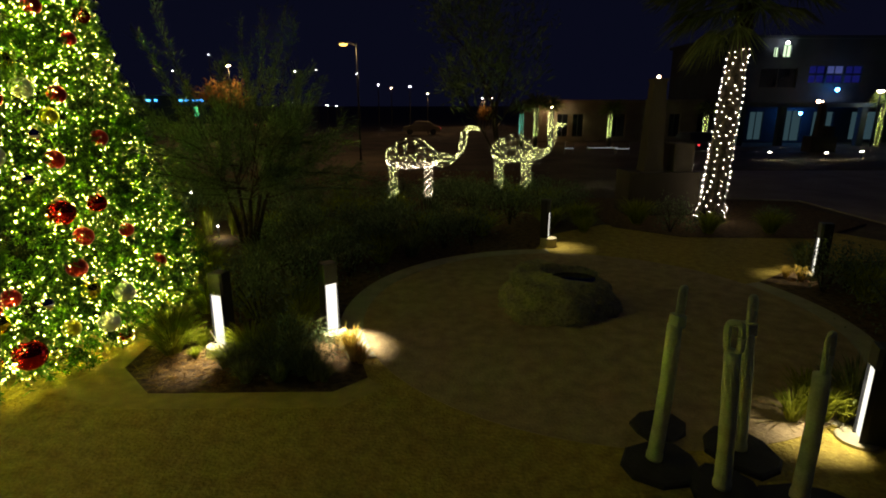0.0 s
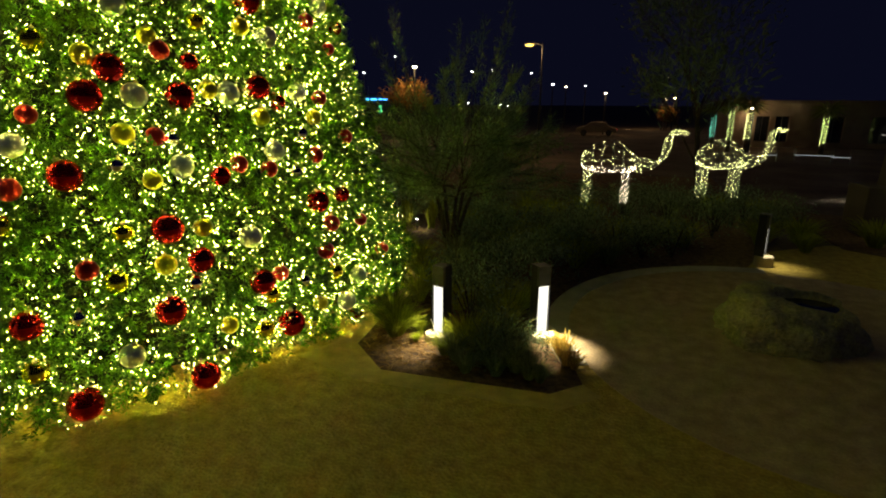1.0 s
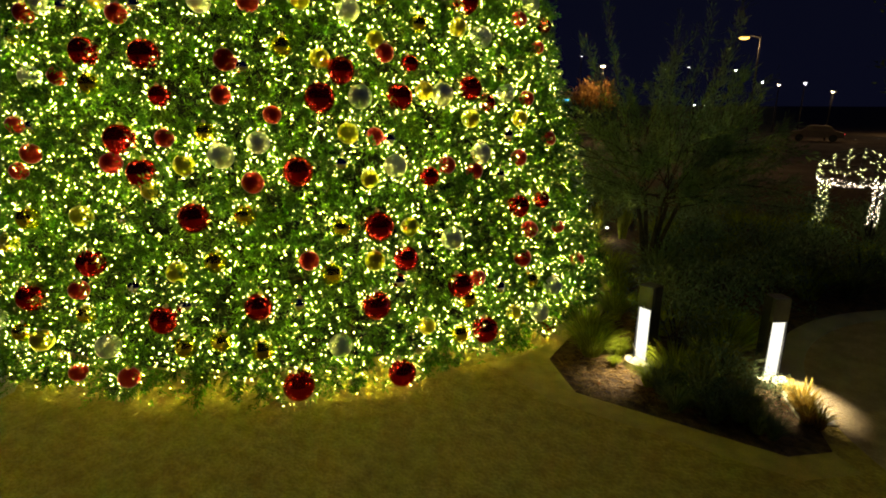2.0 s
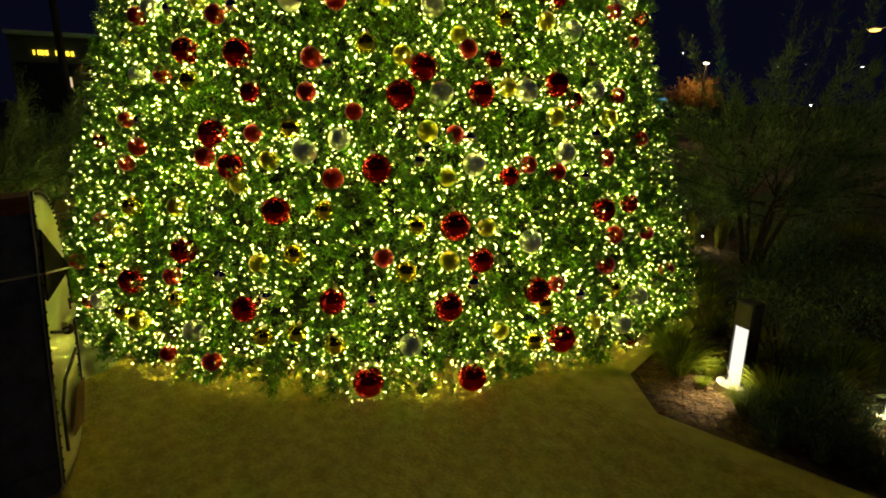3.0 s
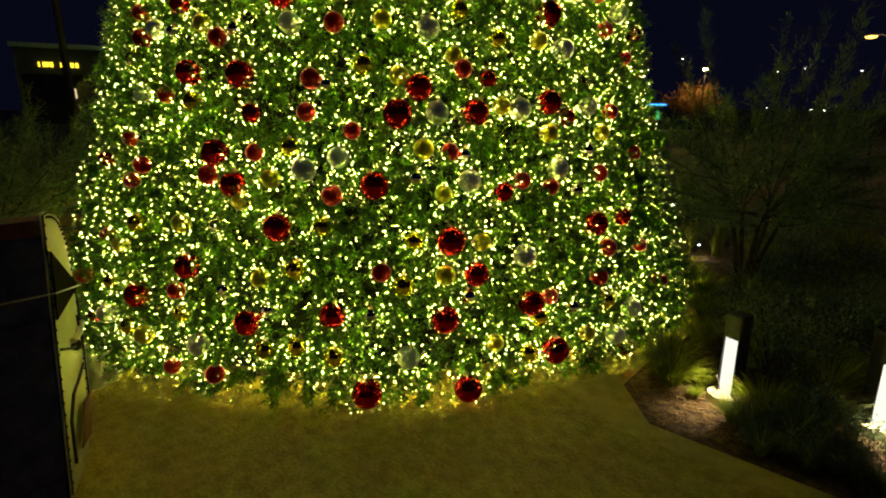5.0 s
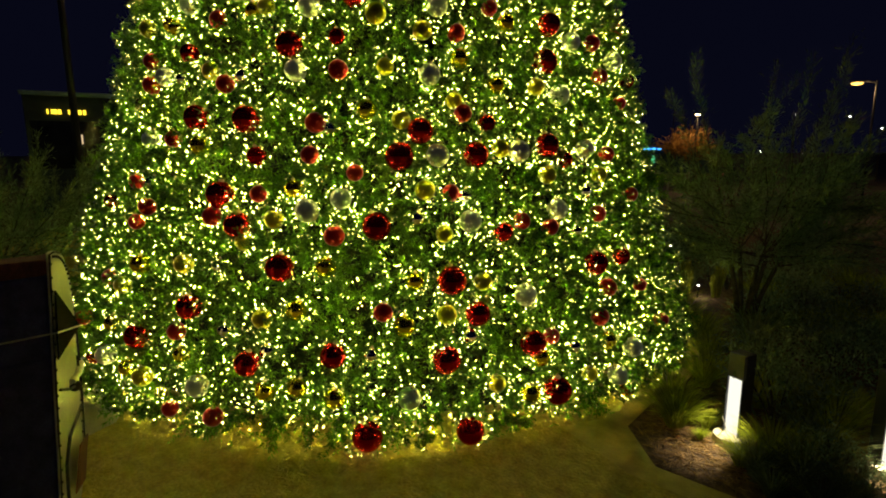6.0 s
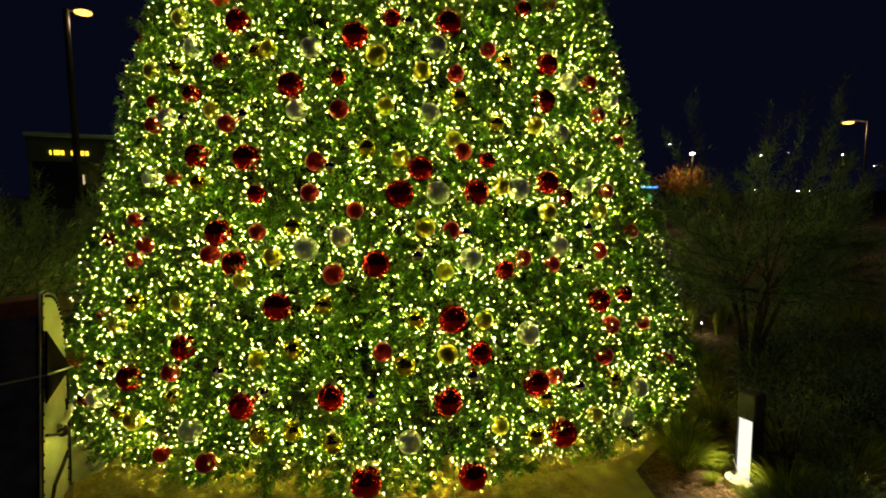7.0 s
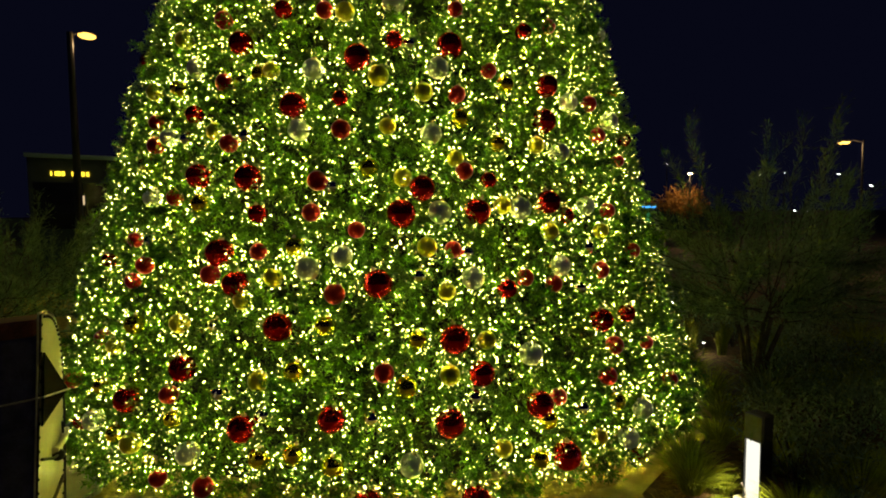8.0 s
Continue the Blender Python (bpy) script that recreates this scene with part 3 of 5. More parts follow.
# loose bough ends that hang below the skirt
tail_lamps = []
for k in range(26):
    a = radians(-118 + 6.0 * k + rng.uniform(-2.4, 2.4))
    r = 5.84 + rng.uniform(-0.15, 0.12)
    p = np.array([r * math.cos(a), r * math.sin(a), 0.42])
    o = np.array([0.75 * math.cos(a), 0.75 * math.sin(a), -0.8]) + rng.normal(size=3) * 0.14
    m = 130
    long = rng.uniform(0.14, 0.36)
    s = rng.random(m)[:, None] * long
    foot = p + s * o + rng.normal(size=(m, 3)) * 0.012
    tip = foot + rng.normal(size=(m, 3)) * 0.034 + 0.03 * o
    foot[:, 2], tip[:, 2] = np.maximum(foot[:, 2], 0.05), np.maximum(tip[:, 2], 0.04)
    part("hanging_bough", blades_mesh("hanging_bough", foot, tip, 0.0125, NEEDLE), NEEDLE, tree)
    for q in rng.random(4):
        tail_lamps.append(np.maximum(p + q * long * o + rng.normal(size=3) * 0.025, [-99, -99, 0.08]))
part("string_lighting", bulbs("string_lighting", b3, 0.0064, TREE_GLOW, 1.25), TREE_GLOW, tree)["kind"] = "stuff"
part("string_lighting", bulbs("string_lighting", b2, 0.0062, TREE_GLOW, 1.25), TREE_GLOW, tree)["kind"] = "stuff"
part("string_lighting", bulbs("string_lighting", np.concatenate([outer, around, skirt, np.array(tail_lamps)]), 0.0048, TREE_GLOW, 1.25), TREE_GLOW, tree, "warm white miniature lights")["kind"] = "stuff"
part("string_lighting", bulbs("string_lighting", inner, 0.0052, TREE_FILL_DEEP, 1.25), TREE_FILL_DEEP, tree, "hidden brighter bulbs added to light the boughs from within")["kind"] = "stuff"


def ornament_meshes(mat, name):
    bm = bmesh.new()
    bmesh.ops.create_uvsphere(bm, u_segments=36, v_segments=24, radius=1.0)
    ball = mesh_of(bm, name, mat, True)
    bm = bmesh.new()
    cyl(bm, (0, 0, 0.97), (0, 0, 1.13), 0.2, 0.18, 12)
    bmesh.ops.create_cone(bm, segments=8, radius1=0.05, radius2=0.05, depth=0.2, matrix=pose(0, 0, 1.2))
    return ball, mesh_of(bm, "cap", CAP)


LOOKS = {
    "big_red": (RED_CHROME, "large mirror-bright red ball hung on the lit tree", "red tree balls"),
    "mirror_red": (RED_CHROME, "small mirror-bright red ball among the fir needles", "red tree balls"),
    "red": (RED_SATIN, "small satin red ball among the fir needles", "red tree balls"),
    "mirror_gold": (GOLD_MIRROR, "mirror-bright gold ball hung among the fir needles", "gold tree balls"),
    "gold": (GOLD_SATIN, "satin gold ball hung among the fir needles", "gold tree balls"),
    "champagne": (SILVER_SATIN, "pale champagne satin ball hung on the tree", "champagne tree balls"),
    "clear": (CHROME_MIRROR, "clear mirror ball half hidden in the needles", "clear tree balls"),
}
BALL_MESHES = {kind: ornament_meshes(look_of[0], "ornament") for kind, look_of in LOOKS.items()}


def ornament(d, z, radius, kind):
    ball, cap = BALL_MESHES[kind]
    c = ball_centre(d, z, radius, kind)
    ob = new("ornament", ball)
    ob.matrix_basis = pose(TX + c[0], TY + c[1], c[2], random.uniform(-15, 15), random.uniform(-15, 15), 0) @ Matrix.Scale(radius, 4)
    tagged(ob, LOOKS[kind][1], "ornament", LOOKS[kind][2])
    part("cap", cap, CAP, ob)


for row in BALLS:
    ornament(*row)


# ---- bollard lights ----
def bollard(x, y, face, height=1.09, footing=0.1, share=1.0):
    """A square steel post with a recessed lit plate on one side, on a round concrete footing."""
    ob = thing("bollard_light", pose(x, y, 0, 0, 0, face), "square black bollard light with a lit slot on a concrete footing", "bollard light", "bollard lights")
    bm = bmesh.new()
    w = 0.1
    box(bm, -w, -w, footing, w - 0.05, w, height, 0.006)
    part("post", bm, BLACK, ob)
    bm = bmesh.new()
    box(bm, w - 0.05, -w, 0.80, w, w, height, 0.006)
    part("lamp_head", bm, GREY, ob, "grey lamp head above the slot")
    for s in (-1, 1):
        bm = bmesh.new()
        box(bm, w - 0.05, s * w - (0.012 if s > 0 else 0), footing, w - 0.002, s * w + (0 if s > 0 else 0.012), 0.80)
        part("cheek", bm, BLACK, ob)
    # the plate is no lamp; its emission replaces light from the head
    bm = bmesh.new()
    box(bm, w - 0.05, -w + 0.013, footing + 0.01, w - 0.028, w - 0.013, 0.798)
    part("reflector", bm, SLOT, ob, "white reflector plate, the lamplight on it given as emission")
    bm = bmesh.new()
    cyl(bm, (0.09, 0, -0.04), (0.09, 0, footing), 0.19, 0.18, 28)
    part("footing", bm, CONCRETE, ob, "round pale concrete footing")
    lamp = bpy.data.lights.new("downlight", "SPOT")
    lamp.energy, lamp.color, lamp.spot_size, lamp.spot_blend, lamp.shadow_soft_size = SLOT_WATTS * share, (1.0, 0.86, 0.62), radians(78), 0.9, 0.03
    lo = new("downlight", lamp)
    lo.parent = ob
    lo.matrix_basis = look((w + 0.02, 0, 0.78), (w + 0.28, 0, 0.0))
    return ob


bollard(-2.86, 6.78, -112, share=0.85)
bm = bmesh.new()
tube(bm, [(-2.99, 6.58, 0.1), (-2.93, 6.63, 0.2), (-2.97, 6.6, 0.34)], 0.006, 5)
tube(bm, [(-2.93, 6.63, 0.2), (-2.84, 6.6, 0.13)], 0.005, 5)
tagged(new("dry_twig", mesh_of(bm, "dry_twig", WIRE_PALE)), "pale dry forked twig leaning on a bollard footing", "twig")
bollard(-1.53, 7.2, -52, share=1.7)
bollard(2.55, 12.25, -25, 1.09, 0.2, 0.2)
bollard(7.2, 9.62, 160, share=0.2)
bollard(4.18, 4.56, 158, 1.02, 0.03, 0.5)


# ---- boulder with its water hole ----
def boulder(x, y):
    ob = thing("boulder_fountain", pose(x, y, 0, 0, 0, 12), "rough lichen-stained boulder with a dark water basin on top", "boulder")
    bm = bmesh.new()
    bmesh.ops.create_icosphere(bm, subdivisions=5, radius=1.0)
    for v in bm.verts:
        n = v.co.normalized()
        r = 1 + 0.18 * noise.noise(n * 1.7 + Vector((3, 1, 4))) + 0.11 * noise.noise(n * 3.9) + 0.085 * noise.noise(n * 7.5) + 0.04 * noise.noise(n * 19)
        p = Vector((n.x * 0.93 * r, n.y * 0.85 * r, n.z * 0.78 * r))
        if p.z > 0.55:
            p.z = 0.55 + (p.z - 0.55) * 0.25
        p.z += 0.10 * p.y - 0.06 * p.x
        d = math.hypot((p.x - 0.22) / 0.48, (p.y - 0.05) / 0.36)
        if d < 1 and p.z > 0.3:
            p.z -= 0.22 * min(1, (1 - d) * 5)
        v.co = Vector((p.x, p.y, max(p.z, -0.03)))
    part("stone", bm, ROCK, ob, smooth=True)
    bm = bmesh.new()
    bmesh.ops.create_circle(bm, cap_ends=True, segments=32, radius=1.0, matrix=pose(0.22, 0.05, 0.46) @ Matrix.Diagonal((0.44, 0.33, 1, 1)))
    part("basin_water", bm, WET, ob, "still black water")
    return ob


boulder(1.95, 8.25)


# ---- carved poles on slate pads ----
def carved_pole(x, y, h, kind, turn, lean):
    ob = thing("carved_pole", pose(x, y, 0, 0, lean, 0) @ pose(0, 0, 0, 0, 0, turn), "tall pale green carved pole on a slate slab", "sculpture pole", "carved poles")
    r = 0.067
    rings = [(0.05, r * 1.12), (0.1, r * 1.12), (0.12, r * 1.02)]
    n = 9
    top = h - (0.30 if kind == "loop" else 0.34)
    for k in range(n + 1):
        z = 0.14 + (top - 0.14) * k / n
        rings.append((z, r * (1.0 - 0.06 * k / n) * (1 + 0.025 * math.sin(k * 2.1))))
    bm = bmesh.new()
    tube(bm, [(0.006 * math.sin(3 * z), 0.006 * math.cos(4 * z), z) for z, _ in rings], [q for _, q in rings], 18)
    part("shaft", bm, POLE, ob, smooth=True)
    bm = bmesh.new()
    if kind == "loop":
        pts = []
        for k in range(29):
            a = 2 * math.pi * k / 28
            ca, sa = math.cos(a), math.sin(a)
            pts.append((0.052 * math.copysign(abs(ca) ** 0.45, ca), 0, top + 0.13 + 0.12 * math.copysign(abs(sa) ** 0.55, sa)))
        tube(bm, pts, 0.029, 8)
        part("loop", bm, POLE, ob, "open stone loop", smooth=True)
    else:
        # half of the shaft is cut away, and a slender slotted tip rises from the rest
        cut = 0.05 if kind == "slot" else 0.0
        if cut:
            box(bm, -0.035, -0.055, top - 0.02, 0.062, 0.055, top + 0.10, 0.014)
            part("stepped_neck", bm, POLE, ob)
            bm = bmesh.new()
            foot_z, tall, wide, off = top + 0.08, 0.26, 0.026, 0.028
        else:
            foot_z, tall, wide, off = top - 0.03, 0.37, 0.028, 0.024
        pts = []
        for k in range(29):
            a = 2 * math.pi * k / 28
            ca, sa = math.cos(a), math.sin(a)
            pts.append((off + wide * math.copysign(abs(ca) ** 0.5, ca), 0, foot_z + tall / 2 + tall / 2 * math.copysign(abs(sa) ** 0.75, sa)))
        tube(bm, pts, 0.021, 8)
        part("slotted_tip", bm, POLE, ob, "slotted tip", smooth=True)
    return ob


def slate_pad(x, y, r, turn):
    bm = bmesh.new()
    rnd = random.Random(int(x * 100))
    ring = [(r * rnd.uniform(0.85, 1.1) * math.cos(2 * math.pi * k / 9), 0.8 * r * rnd.uniform(0.85, 1.1) * math.sin(2 * math.pi * k / 9)) for k in range(9)]
    lo = [bm.verts.new((px * 1.03, py * 1.03, -0.02)) for px, py in ring]
    mi = [bm.verts.new((px * 1.02, py * 1.02, 0.035)) for px, py in ring]
    hi = [bm.verts.new((px * 0.95, py * 0.95, 0.05)) for px, py in ring]
    for a, b in ((lo, mi), (mi, hi)):
        for k in range(9):
            bm.faces.new((a[k], a[(k + 1) % 9], b[(k + 1) % 9], b[k]))
    bm.faces.new(hi)
    ob = new("stepping_stone", mesh_of(bm, "stepping_stone", SLATE))
    ob.matrix_basis = pose(x, y, 0, 0, 0, turn)
    tagged(ob, "dark flat slate slab lying under a carved pole", "stone slab", "slate slabs")


carved_pole(1.964, 4.28, 1.71, "slot", 20, 2.2)
carved_pole(2.39, 3.89, 1.60, "loop", -31, -3.4)
carved_pole(2.83, 4.42, 1.575, "slot", 0, -4.2)
carved_pole(2.96, 3.74, 1.52, "leaf", 10, -0.8)
slate_pad(2.0, 4.25, 0.40, 15)
slate_pad(2.24, 4.84, 0.33, 40)
slate_pad(2.42, 3.85, 0.38, 60)
slate_pad(2.86, 4.42, 0.40, 100)
slate_pad(3.02, 3.65, 0.40, 170)


# ---- plants ----
def grass_mesh(name, n, height, spread, mat, width=0.012, seed=1, lean=0.6):
    g = np.random.default_rng(seed)
    a = g.random(n) * 2 * np.pi
    r0 = 0.08 * np.sqrt(g.random(n)) * spread / 0.4
    h = height * (0.55 + 0.5 * g.random(n))
    out = spread * (0.2 + 0.8 * g.random(n)) * lean / 0.6
    verts, faces = [], []
    for i in range(n):
        ca, sa = math.cos(a[i]), math.sin(a[i])
        w = width * (0.7 + 0.6 * g.random())
        sx, sy = -sa * w / 2, ca * w / 2
        k0 = len(verts)
        for s in (0.0, 0.4, 0.75):
            rr = r0[i] + out[i] * s ** 1.6
            z = h[i] * (1.25 * s - 0.35 * s * s)
            t = 1 - 0.5 * s
            verts += [(rr * ca + sx * t, rr * sa + sy * t, z), (rr * ca - sx * t, rr * sa - sy * t, z)]
        rr = r0[i] + out[i]
        verts.append((rr * ca, rr * sa, h[i] * 0.86))
        faces += [(k0, k0 + 1, k0 + 3, k0 + 2), (k0 + 2, k0 + 3, k0 + 5, k0 + 4), (k0 + 4, k0 + 5, k0 + 6)]
    return raw_mesh(name, verts, faces, mat)


def shrub_thing(name, height, spread, leaves, leaf, mat, label, seed, stemmy=True):
    g = np.random.default_rng(seed)
    ob = thing(name, pose(0, 0, -50), label, "shrub", "bed shrubs")
    bm = bmesh.new()
    tips = []
    for k in range(7):
        a, t = g.random() * 6.28, g.uniform(0.2, 0.9)
        e = Vector((spread * t * math.cos(a), spread * t * math.sin(a), height * g.uniform(0.6, 0.95)))
        tube(bm, [(0, 0, -0.03), e * 0.45 + Vector((0, 0, 0.05)), e], [0.016, 0.011, 0.004], 5)
        tips.append(e)
    part("branchwork", bm, BARK, ob)
    # clumps of leaves round the ends of the stems
    c = np.array([tuple(e) for e in tips] + [(g.normal() * spread * 0.45, g.normal() * spread * 0.45, height * g.uniform(0.3, 0.8)) for _ in range(12)])
    i = g.integers(0, len(c), leaves)
    base = c[i] + g.normal(size=(leaves, 3)) * np.array([0.24 * spread, 0.24 * spread, 0.15 * height])
    base[:, 2] = np.maximum(base[:, 2], 0.03)
    tip = base + g.normal(size=(leaves, 3)) * leaf * 0.6 + np.array([0, 0, leaf * 0.5])
    part("foliage", blades_mesh("foliage", base, tip, leaf * 0.42, mat), mat, ob)
    return ob


green_tuft = grass_mesh("grass_clump", 340, 0.42, 0.38, GRASS, 0.012, 3)
wide_tuft = grass_mesh("grass_clump", 520, 0.52, 0.5, GRASS, 0.013, 4)
dry_tuft = grass_mesh("grass_clump", 220, 0.32, 0.26, DRY_GRASS, 0.010, 5)
spiky_tuft = grass_mesh("grass_clump", 130, 0.48, 0.34, YELLOW_LEAF, 0.022, 9)
tall_tuft = grass_mesh("grass_clump", 150, 0.6, 0.14, YELLOW_LEAF, 0.02, 8, 0.5)
dark_tuft = grass_mesh("grass_clump", 320, 0.55, 0.48, DULL_GRASS, 0.014, 6)


def grow(mesh, x, y, s, turn, label):
    ob = new("grass_clump", mesh)
    ob.matrix_basis = pose(x, y, 0.02, 0, 0, turn) @ Matrix.Scale(s, 4)
    tagged(ob, label, "grass clump", "ornamental grasses")


G1 = "fine green ornamental grass clump in the mulch"
G2 = "straw-coloured dry grass clump beside a bollard light"
G3 = "dark grey-green ornamental grass clump in the bed"
for x, y, s, t in ((-3.5, 6.62, 1.0, 0), (-3.72, 7.1, 0.95, 70), (-2.66, 6.22, 0.75, 30), (-3.2, 6.85, 0.6, 200), (-3.16, 6.5, 0.36, 130), (-2.42, 6.5, 0.95, 90), (-1.92, 8.56, 0.9, 10), (-2.37, 8.35, 0.95, 40), (-3.64, 8.1, 0.95, 80), (-2.8, 11.6, 1.2, 15), (-4.9, 10.6, 1.3, 20), (-4.3, 10.0, 1.2, 60), (-5.3, 11.4, 1.3, 120), (-3.9, 9.2, 1.0, 200)):
    grow(wide_tuft if s > 0.9 else green_tuft, x, y, s, t, G1)
for x, y, s, t in ((-1.14, 6.6, 1.1, 0), (-1.08, 6.38, 1.0, 60), (-0.98, 6.3, 0.8, 140), (-1.22, 6.78, 0.8, 30), (6.85, 9.55, 0.9, 10), (6.65, 9.7, 0.8, 50)):
    grow(dry_tuft, x, y, s, t, G2)
for x, y, s, t in ((-5.75, 13.34, 1.55, 0), (-5.66, 13.4, 1.2, 80), (-5.02, 13.44, 1.5, 40), (-5.1, 13.36, 1.15, 10)):
    grow(tall_tuft, x, y, s, t, "tall yellow-green flowering clump in the bed")
for x, y, s, t in ((-1.36, 5.84, 0.45, 160), (-1.5, 5.88, 0.6, 20), (-1.9, 5.86, 0.65, 75), (-2.28, 5.84, 0.6, 130), (-1.68, 6.02, 0.7, 200), (-2.1, 6.25, 0.95, 0), (-1.72, 6.15, 0.75, 40), (-2.5, 6.15, 0.7, 90), (-2.0, 6.75, 1.0, 60), (4.45, 5.1, 1.1, 0), (4.55, 4.3, 0.9, 80), (5.3, 4.4, 1.3, 30), (-2.3, 7.4, 1.0, 10)):
    grow(dark_tuft, x, y, s, t, G3)
for x, y, s, t in ((4.0, 4.95, 1.0, 0), (4.2, 4.9, 0.8, 50), (3.66, 4.92, 0.8, 120), (4.0, 5.25, 0.9, 200)):
    grow(spiky_tuft, x, y, s, t, "spiky green grass clump lit by a bollard light")

kinds = [shrub_thing("shrub", 0.75, 0.55, 900, 0.06, LEAF, "rounded grey-green shrub in the planting bed", 11),
         shrub_thing("shrub", 0.95, 0.7, 1100, 0.07, DARK_LEAF, "dark leafy shrub in the planting bed", 12),
         shrub_thing("shrub", 0.6, 0.6, 800, 0.055, DARK_LEAF, "low spreading dark shrub in the planting bed", 13)]
rs = random.Random(5)
spots = []


def in_bed(x, y):
    if math.hypot(x - 2.55, y - 12.25) < 1.7 or -6.3 < x < -4.1 and 10.4 < y < 13.6:
        return False
    if math.hypot(x - CX, y - CY) < RING + 0.9 or math.hypot(x + 10.3, y - 8.0) < 7.1:
        return False
    return True


tries = 0
while len(spots) < 210 and tries < 14000:
    tries += 1
    x, y = rs.uniform(-9, 4), rs.uniform(7.4, 19)
    if not in_bed(x, y) or (y < 9 and x > -1.9) or (y < 8.0 and x < -3.0):
        continue
    gap = 0.56 if y < 13.5 else 0.8
    if any(math.hypot(x - a, y - b) < gap for a, b in spots):
        continue
    if abs(y - 14.4) < 0.5 and -1.6 < x < 1.3 or abs(y - 16.1) < 0.5 and 1.4 < x < 3.8:
        continue
    spots.append((x, y))
for x, y, s in ((-2.0, 6.05, 0.55), (-1.85, 6.45, 0.7), (-1.5, 6.15, 0.42), (-1.62, 6.45, 0.5), (-1.35, 6.75, 0.35)):
    copy_thing(kinds[2 if x < -1.9 else 0], pose(x, y, 0.0, 0, 0, 90 * x) @ Matrix.Scale(s, 4))
for x, y in [(6.8, 8.9), (7.3, 9.0), (6.1, 13.6), (7.0, 13.4), (8.6, 13.4), (9.3, 14.4), (5.6, 14.6), (7.4, 10.3), (7.9, 9.4), (7.2, 8.4), (6.9, 7.4), (7.6, 6.6), (6.8, 6.0), (6.2, 5.1), (8.4, 8.2), (8.6, 6.2), (7.2, 4.6), (5.9, 3.9), (8.0, 5.0), (9.0, 9.8)] + spots:
    k = rs.choice(kinds)
    s = rs.uniform(0.75, 1.15)
    if rs.random() < 0.42:
        grow(rs.choice((dark_tuft, wide_tuft)), x, y, 1.25 * s, rs.uniform(0, 360), G3)
        continue
    copy_thing(k, pose(x, y, 0.0, 0, 0, rs.uniform(0, 360)) @ Matrix.Diagonal((s, s, s * rs.uniform(0.85, 1.1), 1)))
for k in kinds:
    for o in [*k.children, k]:
        bpy.data.objects.remove(o)

# dry needles strewn on the mulch by the first bollard
g = np.random.default_rng(9)
c = np.stack([g.uniform(-3.75, -2.5, 1100), g.uniform(5.7, 6.7, 1100), np.full(1100, 0.03)], 1)
c = c[(c[:, 0] + 3.33) + (c[:, 1] - 5.62) > 0.12]
e = c + np.stack([g.normal(size=len(c)) * 0.09, g.normal(size=len(c)) * 0.09, g.random(len(c)) * 0.04], 1)
tagged(new("fallen_needles", blades_mesh("fallen_needles", c, e, 0.008, STRAW)), "dry brown needles strewn over the mulch", "needles", "", "stuff")


# ---- trees ----
def branching(seed, height, lean, splits, spread, r0, depth=4, up=0.35, start=0.0):
    """Limbs as point runs with radii, and the end twigs."""
    g = random.Random(seed)
    limbs, ends = [], []

    def go(p, d, length, r, level):
        pts, rad = [p], [r]
        n = 4
        for k in range(n):
            d = (d + Vector((g.gauss(0, 0.13), g.gauss(0, 0.13), g.gauss(0, 0.08) + up * 0.08))).normalized()
            p = p + d * (length / n)
            pts.append(p)
            rad.append(r * (1 - 0.42 * (k + 1) / n))
        limbs.append((pts, rad))
        if level <= 1:
            ends.extend([(pts[2], d), (pts[3], d), (pts[4], d)])
        if level == 0:
            return
        for _ in range(splits):
            a = g.uniform(0, 6.28)
            q = pts[g.randint(2, 4)]
            nd = (d + spread * Vector((math.cos(a), math.sin(a), g.uniform(-0.25, up + 0.3)))).normalized()
            go(q, nd, length * g.uniform(0.6, 0.82), rad[-1] * 0.75, level - 1)

    go(Vector((0, 0, -0.05)), Vector(lean).normalized(), height, r0, depth)
    return limbs, ends


def leafy_tree(name, x, y, seed, height, lean, splits, spread, r0, depth, mat, per, leaf, scatter, label, stems=1, up=0.35, droop=0.0):
    ob = thing(name, pose(x, y, 0), label, "tree")
    bm, ends = bmesh.new(), []
    for s in range(stems):
        ln = Vector(lean) + Vector((0.5 * math.cos(2.2 * s + seed), 0.5 * math.sin(2.2 * s + seed), 0)) * (stems > 1)
        limbs, e = branching(seed + 13 * s, height, ln, splits, spread, r0, depth, up)
        ends += e
        for pts, rad in limbs:
            tube(bm, pts, rad, 6 if rad[0] > 0.03 else 4)
    part("trunk", bm, BARK, ob, "trunk and bare limbs", smooth=True)
    g = np.random.default_rng(seed)
    p = np.repeat(np.array([tuple(q) for q, _ in ends]), per, 0)
    d = np.repeat(np.array([tuple(q) for _, q in ends]), per, 0)
    base = p + g.normal(size=p.shape) * scatter
    tip = base + (g.normal(size=p.shape) * 0.6 + d * 0.9 + np.array([0, 0, -droop])) * leaf
    part("crown", blades_mesh("crown", base, tip, leaf * 0.3, mat), mat, ob, "thin broken foliage")
    return ob


